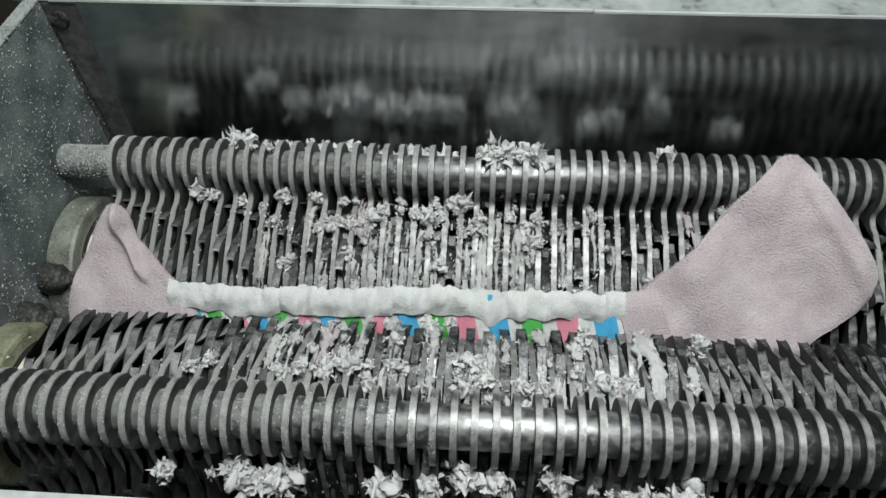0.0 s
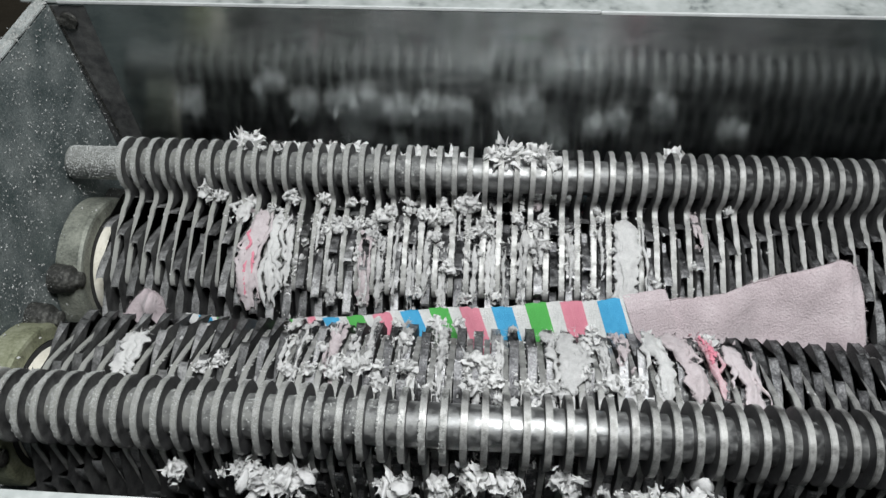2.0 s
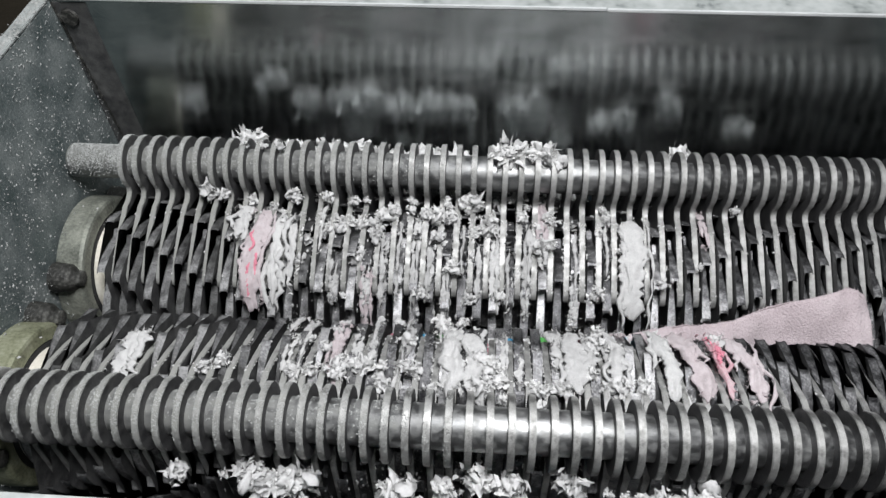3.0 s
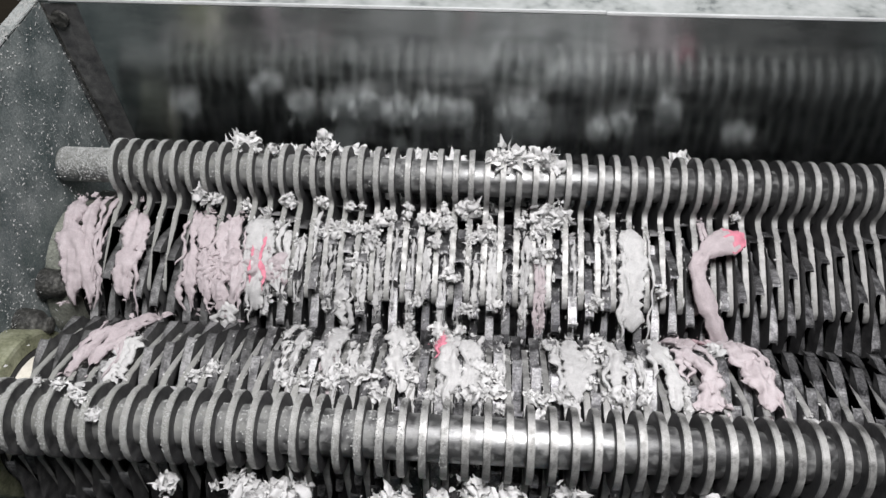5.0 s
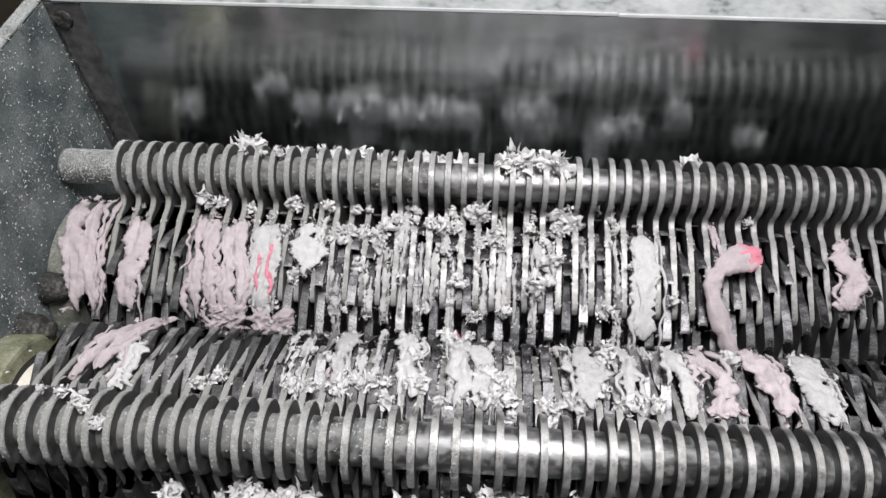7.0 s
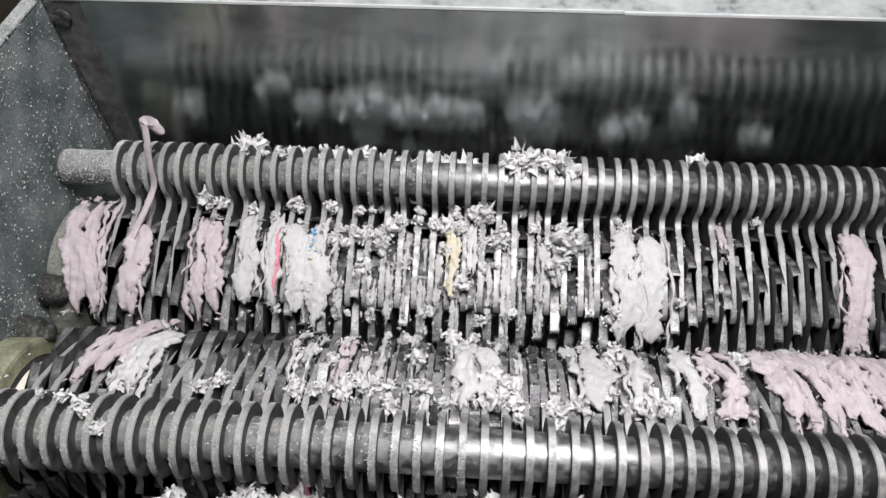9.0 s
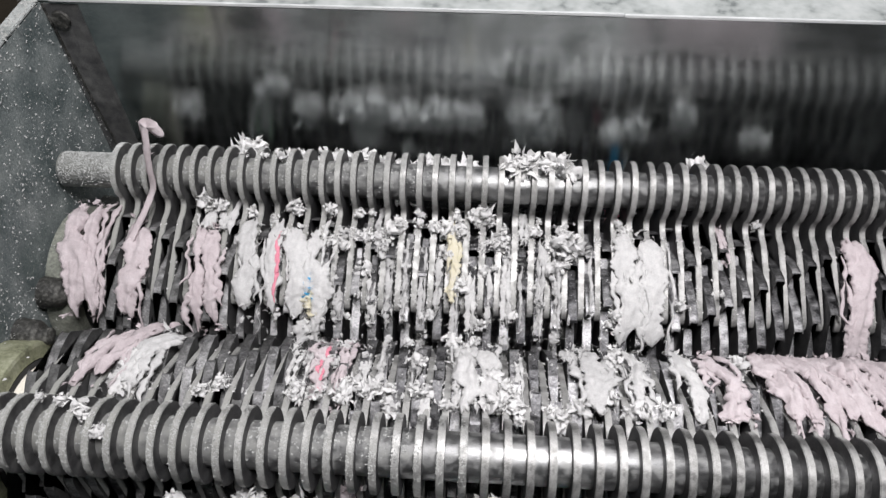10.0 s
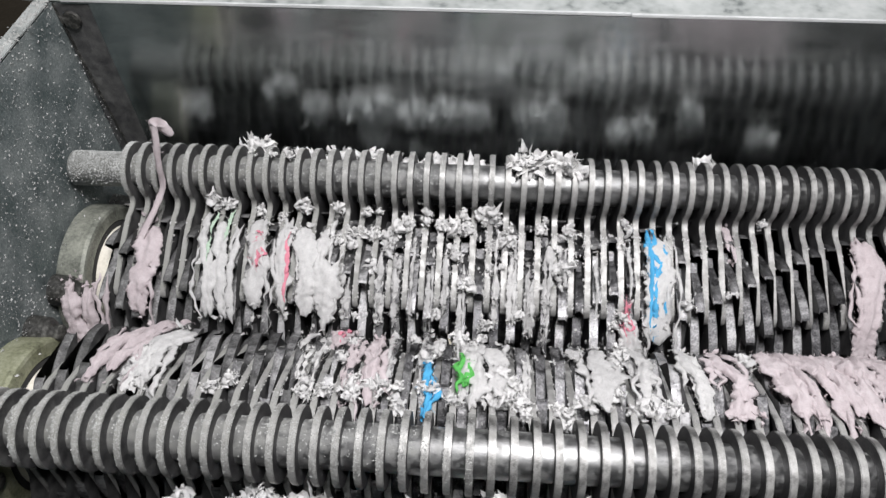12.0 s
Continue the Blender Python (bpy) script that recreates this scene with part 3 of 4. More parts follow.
WIDE_END = fleece("broad pale pink fleece end with a stitched hem",
                  [(0.199, -0.10, 0.080), (0.25, -0.09, 0.098), (0.30, -0.07, 0.118), (0.36, -0.05, 0.152), (0.405, -0.036, 0.175), (0.422, -0.032, 0.184), (0.434, -0.028, 0.186), (0.445, -0.025, 0.180), (0.455, -0.021, 0.160), (0.470, -0.008, 0.105), (0.480, 0.006, 0.060), (0.484, 0.018, 0.035)], wide_folds)
CRUMPLED_END = fleece("crumpled pale pink fleece end",
                      [(-0.494, -0.05, -0.012), (-0.481, -0.05, 0.033), (-0.463, -0.05, 0.07), (-0.453, -0.05, 0.099), (-0.441, -0.05, 0.117), (-0.422, -0.05, 0.121), (-0.412, -0.05, 0.110), (-0.405, -0.05, 0.077), (-0.383, -0.05, 0.058), (-0.362, -0.05, 0.034), (-0.340, -0.05, 0.012), (-0.325, -0.05, 0.0)], corner_folds)


def flake(verts, faces, rng, centre, size):
    """A torn scrap: a jagged bent outline, thickest in its middle."""
    n = rng.randint(8, 12)
    m = Euler((rng.uniform(0, 6.3), rng.uniform(0, 6.3), rng.uniform(0, 6.3))).to_matrix()
    long, bend = rng.uniform(1.0, 2.2), rng.uniform(-0.6, 0.6)
    o = len(verts)
    c = Vector(centre)
    for k in range(n):
        b = 2 * math.pi * k / n
        r = size * rng.uniform(0.4, 1.15)
        x, y = r * long * math.cos(b), r * math.sin(b)
        verts.append(tuple(c + m @ Vector((x, y, bend * x * x / size + 0.15 * size * rng.uniform(-1, 1)))))
    verts.append(tuple(c + m @ Vector((0, 0, 0.24 * size))))
    verts.append(tuple(c + m @ Vector((0, 0, -0.24 * size))))
    for k in range(n):
        a, b = o + k, o + (k + 1) % n
        faces += [(a, b, o + n), (b, a, o + n + 1)]


def tuft_mesh(seed, size, mat):
    """A loose lump of torn scraps and fibres."""
    rng = random.Random(seed)
    verts, faces = [], []
    for k in range(3):
        puff(verts, faces, rng, [rng.gauss(0, size * 0.3) for _ in range(3)], size * rng.uniform(0.5, 0.8), rng.uniform(0.35, 0.65))
    soft = len(faces)
    for k in range(30):
        d = Vector([rng.gauss(0, 1) for _ in range(3)]).normalized() * size * rng.uniform(0.35, 1.1)
        flake(verts, faces, rng, (d.x * 1.3, d.y, d.z * 0.75), size * rng.uniform(0.15, 0.42))
    for k in range(150):
        hair(verts, faces, rng, verts[rng.randrange(len(verts))], size * rng.uniform(0.12, 0.45), 0.00013)
    me = mesh_of("lint_tuft", verts, faces, mat)
    me.polygons.foreach_set("use_smooth", [k < soft for k in range(len(faces))])
    return me


def strand(verts, faces, rng, a0, a1, x0, half, thick, r0, wander):
    """A pulled, torn strand along an arc from a0 to a1: ragged edges, uneven width, pointed ends."""
    nu, m = max(14, int(abs(a1 - a0) * 0.9)), 9
    s0 = rng.uniform(0, 90)
    o = len(verts)
    ends = rng.uniform(3, 9), rng.uniform(3, 9)
    for i in range(nu + 1):
        u = i / nu
        taper = min(1.0, 0.12 + u * ends[0], 0.12 + (1 - u) * ends[1])
        w = half * taper * max(0.12, 0.8 + 0.9 * noise.noise((u * 4, s0, 0)) + 0.7 * noise.noise((u * 13, s0, 3)))
        fat = thick * taper * max(0.25, 0.85 + 0.7 * noise.noise((u * 5, s0, 9)))
        cx = x0 + wander * (noise.noise((u * 2.2, s0, 8)) + 0.45 * noise.noise((u * 7, s0, 5)))
        lift = 0.0022 * noise.noise((u * 4, s0, 14))
        twist = 0.9 * noise.noise((u * 2.5, s0, 20))
        for j in range(m):
            b = 2 * math.pi * j / m
            g = 1 + 0.4 * noise.noise((math.cos(b) * 2 + s0, math.sin(b) * 2, u * 9)) + rng.uniform(-0.22, 0.22)
            p, q = w * math.cos(b) * g, fat * math.sin(b) * g
            dx, dr = p * math.cos(twist) - q * math.sin(twist), 0.55 * p * math.sin(twist) + q * math.cos(twist)
            a = radians(a0 + (a1 - a0) * u + rng.uniform(-0.35, 0.35))
            r = r0 + lift + dr
            verts.append((cx + dx, r * math.cos(a), r * math.sin(a)))
    for i in range(nu):
        for j in range(m):
            q, w = o + i * m + j, o + i * m + (j + 1) % m
            faces.append((q, q + m, w + m, w))
    faces += [tuple(range(o, o + m)), tuple(range(o + nu * m + m - 1, o + nu * m - 1, -1))]


def pad(verts, faces, rng, a0, a1, x0, half, thick, r0, lean):
    """A thick pulled sheet of fleece over an arc: folds along it, torn uneven edges, frayed ends."""
    span = a1 - a0
    nu, m = max(24, int(span * 1.1)), 28
    s0 = rng.uniform(0, 90)
    o = len(verts)
    for i in range(nu + 1):
        u = i / nu
        end = math.sqrt(max(0.0, 1 - abs(2 * u - 1) ** 3.4)) * 0.94 + 0.06
        wide = [half * end * max(0.16, 0.9 + 0.95 * noise.noise((u * 2.6, s0, k)) + 0.6 * noise.noise((u * 8, s0, k)) + 0.3 * noise.noise((u * 24, s0, k))) for k in (0, 40)]
        fat = thick * end * max(0.3, 0.95 + 0.7 * noise.noise((u * 3.4, s0, 9)))
        cx = x0 + lean * (u - 0.5) + 0.75 * half * noise.noise((u * 2.1, s0, 8)) + 0.002 * noise.noise((u * 7, s0, 8))
        for j in range(m):
            b = 2 * math.pi * j / m
            c, d = math.cos(b), math.sin(b)
            across = (wide[0] if c < 0 else wide[1]) * c * (1 + (rng.uniform(-0.1, 0.1) if abs(c) > 0.75 else 0.0))
            fold = noise.noise((across * 150 + 2.2 * u, u * 3.2, s0)) + 0.6 * noise.noise((across * 340 - 3 * u, u * 8, s0 + 5)) + 0.35 * noise.noise((across * 600, u * 22, s0 + 7))
            high = fat * d * (0.9 + 1.05 * fold) if d > 0 else 0.4 * fat * d
            fray = 0.5 * noise.noise((across * 260, s0, 4.0)) * (2 * u - 1) ** 3 * 0.2
            a = radians(a0 + span * (u + fray))
            r = r0 + high + 0.0016 * noise.noise((u * 5, across * 120, s0 + 7))
            verts.append((cx + across, r * math.cos(a), r * math.sin(a)))
    for i in range(nu):
        for j in range(m):
            q, w = o + i * m + j, o + i * m + (j + 1) % m
            faces.append((q, q + m, w + m, w))
    faces += [tuple(range(o, o + m)), tuple(range(o + nu * m + m - 1, o + nu * m - 1, -1))]


def scatter(verts, faces, rng, span, width, base, flakes, hairs, lean=0.0):
    """Torn scraps and loose fibres along a wisp."""
    for k in range(flakes):
        u = rng.choice((-0.5, 0.5, rng.uniform(-0.5, 0.5))) * rng.uniform(0.75, 1.0)
        a, r = radians(90 + u * span), base + rng.uniform(0.0, 0.0025)
        flake(verts, faces, rng, (lean * u + rng.uniform(-0.55, 0.55) * width, r * math.cos(a), r * math.sin(a)), rng.uniform(0.0012, 0.0040))
    for k in range(hairs):
        hair(verts, faces, rng, verts[rng.randrange(len(verts))], rng.uniform(0.002, 0.007), 0.00022)


def wisp_mesh(seed, span, width, thick, mat, lift=0.0):
    """Pulled, torn lint that lies over the discs along an arc round the shaft axis, its middle straight above the axis."""
    rng = random.Random(seed)
    verts, faces = [], []
    base = 0.1205 + lift
    count = max(1, round(width / 0.0050))
    for k in range(count):
        x = width * ((k + 0.5) / count - 0.5) + rng.uniform(-0.1, 0.1) * width / count
        grow = rng.uniform(0.6, 1.0)
        c = 90 + rng.uniform(-0.5, 0.5) * span * (1 - grow)
        strand(verts, faces, rng, c - grow * span / 2, c + grow * span / 2, x, 0.0036 * rng.uniform(0.6, 1.3), thick * rng.uniform(0.8, 1.2), base + rng.uniform(-0.001, 0.0015), 0.003)
    scatter(verts, faces, rng, span, width, base, count * 4, 140)
    return mesh_of("lint_wisp", verts, faces, mat)


def wad_mesh(seed, span, width, thick, mat, lean=0.0, tint=None):
    """A wad of pulled fleece: one or more thick pads, ragged strands on and beside them; tint colours a few strands."""
    rng = random.Random(seed)
    verts, faces = [], []
    base = 0.1225
    count = max(1, round(width / 0.024))
    for k in range(count):
        x = width * ((k + 0.5) / count - 0.5)
        grow = rng.uniform(0.82, 1.0)
        c = 90 + rng.uniform(-0.5, 0.5) * span * (1 - grow)
        pad(verts, faces, rng, c - grow * span / 2, c + grow * span / 2, x, 0.50 * width / count * rng.uniform(0.85, 1.2), thick * rng.uniform(0.9, 1.25), base + 0.001 * rng.random(), lean)
    for k in range(1 + round(width / 0.018)):
        c = 90 + rng.uniform(-0.25, 0.25) * span
        ln = rng.uniform(0.3, 0.95) * span
        x = rng.choice((-1, 1)) * rng.uniform(0.34, 0.62) * width + lean * (c - 90) / span
        strand(verts, faces, rng, c - ln / 2, c + ln / 2, x, 0.0038 * rng.uniform(0.5, 1.2), 0.0024, base + thick * rng.uniform(0.1, 0.6), 0.012)
    body = len(faces)
    scatter(verts, faces, rng, span, width, base + 0.5 * thick, 5 + round(width / 0.004), 300, lean)
    plain = len(faces)
    if tint:
        for k in range(3):
            c = 90 + rng.uniform(-0.3, 0.3) * span
            ln = rng.uniform(0.15, 0.35) * span
            strand(verts, faces, rng, c - ln / 2, c + ln / 2, rng.uniform(-0.3, 0.3) * width, 0.0022, 0.0014, base + thick * 1.2, 0.004)
    me = mesh_of("lint_wad", verts, faces, [mat, tint or mat])
    me.polygons.foreach_set("use_smooth", [k < body for k in range(len(faces))])
    me.polygons.foreach_set("material_index", [int(k >= plain) for k in range(len(faces))])
    return me


def over(side, x, a):
    """Pose round a shaft: a is 90 on top, more towards the bite."""
    return Matrix.Translation((x, *SHAFT_AT[side])) @ Matrix.Rotation(radians(side * (a - 90)), 4, "X")


MOVES = []          # things and their rows


def lint(name, me, label, rows, group):
    ob = tagged(new(name, me), label, "lint", group)
    ob.matrix_basis = rows[0][1]
    if len(rows) > 1:
        MOVES.append((ob, rows))
    return ob


WHITE_WISPS = [wisp_mesh(100 + k, 26 + 6 * (k % 6), 0.0042 + 0.0026 * (k % 4), 0.0024, LINT, -0.006 + 0.002 * (k % 5)) for k in range(16)]
WHITE_TUFTS = [tuft_mesh(200 + k, 0.0048 + 0.0013 * (k % 6), FLUFF) for k in range(10)]
BIG_TUFTS = [tuft_mesh(240 + k, 0.012 + 0.0014 * k, FLUFF) for k in range(5)]
PINK_WISPS = [wisp_mesh(300 + k, 38 + 6 * (k % 4), 0.010 + 0.003 * (k % 3), 0.0026, PALE, -0.002) for k in range(6)]


def middle_lint():
    rng = random.Random(11)
    # small lumps caught at the necks of the rear plates
    for k in range(52):
        x = min(0.17, max(-0.26, rng.gauss(-0.07, 0.12)))
        y = 0.146 - 0.085 * rng.random() ** 2
        p = pose(x, y, min(-0.012, -0.0285 - (0.128 - y) * 0.55) + rng.uniform(0.0, 0.008), rng.uniform(0, 360), rng.uniform(0, 360), rng.uniform(0, 360))
        lint("lint_tuft", rng.choice(WHITE_TUFTS), "small white lint lump caught on a stripper plate", [(0, p)], "lint lumps")
    # scraps that hang at single necks
    for x, z, me in ((-0.347, -0.012, WHITE_TUFTS[5]), (-0.328, -0.016, WHITE_TUFTS[4]), (-0.29, -0.03, WHITE_TUFTS[3]), (0.329, -0.014, WHITE_TUFTS[1])):
        lint("lint_tuft", me, "small white lint lump caught on a stripper plate", [(0, pose(x, 0.146, z, 30, 200 * x, 900 * x))], "lint lumps")
    lint("lint_wisp", PINK_WISPS[0], "thin pale pink scrap hanging at a stripper plate", [(0, over(1, 0.292, 84))], "lint wisps")
    # round fluffs that creep towards the bite
    for x, me, keys in ((0.110, BIG_TUFTS[4], ((0, 30), (3.6, 30), (4.6, 78), (7.0, 80), (8.6, 95), (10.2, 99), (11.0, 132), (11.7, 172), (12, 174))),
                        (0.086, BIG_TUFTS[3], ((0, 20), (2.4, 20), (3.4, 76), (5.0, 82), (6.0, 92), (7.0, 122), (7.9, 172), (12, 174)))):
        lint("lint_tuft", me, "round fluffy white lint lump on the rear discs", [(t, over(1, x - 0.006 * (a - 80) / 20, a) @ Matrix.Translation((0, 0, 0.130)) @ pose(0, 0, 0, 25, 60, 0)) for t, a in keys], "lint lumps")
    # loose wisps that trail over the rings of the front comb
    for k, (x, y, z) in enumerate(((-0.362, -0.176, 0.036), (-0.385, -0.168, 0.036), (-0.340, -0.196, 0.034), (-0.408, -0.163, 0.034))):
        low, gone = pose(x, -0.255, -0.10, 60, 0, 40 * k), pose(x, -0.10, -0.05, -60, 0, 40 * k)
        on = pose(x, y, z, 20 * k, 0, 40 * k)
        lint("lint_tuft", (WHITE_TUFTS[4], WHITE_TUFTS[1], WHITE_TUFTS[2], WHITE_TUFTS[0])[k], "thin white lint trailing over the rings of the comb", [(0, low), (3.4, low), (4.5, on), (9.9, on), (11.4, gone), (12, gone)], "lint lumps")
    # lumps that lie on the rings
    for x, s in ((0.035, 1.0), (0.047, 0.8), (0.078, 0.9), (0.095, 0.8), (-0.275, 0.9), (-0.255, 0.7), (-0.30, 0.7)):
        lint("lint_tuft", rng.choice(BIG_TUFTS if x > 0 else WHITE_TUFTS), "white lint lump resting on the rings of the comb", [(0, pose(x, 0.186, 0.034, rng.uniform(0, 360), 0, rng.uniform(0, 360)))], "lint lumps")
    low, top = pose(-0.185, 0.235, -0.08), pose(-0.185, 0.186, 0.041, 40, 0, 70)
    lint("lint_tuft", BIG_TUFTS[3], "fluffy white lint lump rolling over the rings of the comb", [(0, low), (3.4, low), (4.7, pose(-0.19, 0.19, 0.036, 10, 0, 70)), (5.5, top), (6.0, pose(-0.18, 0.184, 0.041, 60, 0, 70)), (6.5, pose(-0.18, 0.226, -0.01, 110, 0, 70)), (7.2, pose(-0.18, 0.235, -0.08, 140, 0, 70)), (12, pose(-0.18, 0.235, -0.08, 140, 0, 70))], "lint lumps")
    # lumps that hang on the outer side of the rear plates, mirrored in the back sheet
    spots = ((-0.311, 0.012, 0.018, 3), (-0.265, -0.026, 0.015, 5), (-0.20, -0.03, 0.02, 7), (-0.155, -0.026, 0.02, 7), (-0.11, -0.034, 0.015, 6), (-0.06, -0.03, 0.02, 8), (-0.025, -0.034, 0.014, 5),
             (0.055, -0.026, 0.016, 8), (0.088, -0.03, 0.016, 8), (0.072, -0.062, 0.02, 5), (0.181, -0.055, 0.008, 3), (0.216, -0.045, 0.009, 4), (0.280, -0.020, 0.010, 4), (-0.44, -0.03, 0.006, 2), (0.375, -0.055, 0.006, 2), (-0.16, -0.07, 0.05, 6))
    for x, z, wide, many in spots:
        for k in range(many):
            zz = z + rng.uniform(-0.7, 0.7) * wide
            lint("lint_tuft", BIG_TUFTS[rng.randrange(5)], "white lint lump on the far side of the rear plates", [(0, pose(x + rng.uniform(-1, 1) * wide, 0.219 + min(0.018, max(0.004, 0.014 - 0.3 * zz)), min(0.006, zz), rng.uniform(0, 360), rng.uniform(0, 360), 0))], "lint lumps")
    # lumps below the front tube
    for k in range(42):
        x = rng.choice((rng.gauss(-0.19, 0.03), rng.gauss(0.03, 0.07), rng.gauss(0.19, 0.035), rng.gauss(0.05, 0.06), rng.uniform(-0.36, 0.3)))
        lint("lint_tuft", rng.choice(WHITE_TUFTS + BIG_TUFTS), "white lint lump wedged below the front tube", [(0, pose(x, -0.214 - rng.uniform(0, 0.022), -0.034 - rng.uniform(0, 0.026), rng.uniform(0, 360), rng.uniform(0, 360), 0))], "lint lumps")
    # softer lumps along the inner side of the front tube
    for k in range(24):
        x = rng.choice((rng.uniform(-0.28, 0.2), rng.gauss(-0.02, 0.06)))
        p = over(-1, x, 84 + rng.uniform(-4, 12)) @ Matrix.Translation((0, 0, 0.124)) @ pose(0, 0, 0, rng.uniform(0, 360), rng.uniform(0, 360), 0)
        lint("lint_tuft", WHITE_TUFTS[rng.randrange(3, 10)], "white lint lump against the front comb", [(0, p)], "lint lumps")
    # wisps over the discs, rear and front
    for k in range(112):
        side = 1 if k % 2 else -1
        x = rng.gauss(0.0, 0.13)
        if abs(x) > 0.29:
            x = rng.uniform(-0.24, 0.24)
        if k % 4:
            x = (math.floor(x / PITCH) + (0.5 if side > 0 else 0.0)) * PITCH + rng.uniform(-0.0015, 0.0015)
        pale = rng.random() < 0.07
        me = rng.choice(PINK_WISPS if pale else WHITE_WISPS)
        lab = "pale pink wisp of lint over the cutter discs" if pale else "white wisp of lint over the cutter discs"
        if k % 5 < 2:
            a = rng.uniform(92, 135)
            d = rng.uniform(0, 8)
            rows = [(0, over(side, x, a)), (6, over(side, x + rng.uniform(-0.002, 0.002), a + d * 0.4)), (12, over(side, x, a + d))]
        else:
            t0, slow = rng.uniform(-9, 10), rng.uniform(3.5, 7.0)
            rows = []
            for t in (0, 1.5, 3, 4.5, 6, 7.5, 9, 10.5, 12):
                u = (t - t0) / slow
                a = (40 if side > 0 else 72) + (150 if side > 0 else 118) * min(1.0, max(0.0, u))
                a += 4 * math.sin(u * 6 + k)
                rows.append((t, over(side, x, a)))
        lint("lint_wisp", me, lab, rows, "lint wisps")
    # tufts that ride on the discs
    for k in range(44):
        side = 1 if k % 2 else -1
        x = max(-0.28, min(0.28, rng.gauss(0, 0.14)))
        a = rng.uniform(70, 140)
        r = 0.122 + rng.uniform(-0.004, 0.004)
        spin = Matrix.Translation((0, 0, r)) @ pose(0, 0, 0, rng.uniform(0, 360), rng.uniform(0, 360), 0)
        d = rng.uniform(0, 10)
        rows = [(0, over(side, x, a) @ spin), (6, over(side, x, a + d / 2) @ spin), (12, over(side, x, a + d) @ spin)]
        lint("lint_tuft", rng.choice(WHITE_TUFTS), "small white lint lump on the cutter discs", rows, "lint lumps")


middle_lint()


def arrive(side, x, a, t, leave=None, drift=6.0, start=-135.0):
    """Rows of a wad that the discs bring up from behind at t, and carry into the bite from leave on."""
    if t > 0:
        begin = max(0.0, t - 1.5)
        rows = [(0.0, over(side, x, a + start))] + ([(begin, over(side, x, a + start))] if begin else [])
        rows += [((begin + t) / 2, over(side, x, a + start / 2)), (t, over(side, x, a))]
    else:
        rows = [(0.0, over(side, x, a))]
    if leave:
        rows += [(leave, over(side, x + 0.002, a + drift)), (leave + 1.6, over(side, x, a + 85)), (12.0, over(side, x, a + 88))]
        if leave + 1.6 >= 12:
            rows = rows[:-1]
    else:
        rows.append((12.0, over(side, x + 0.003, a + drift)))
    return rows


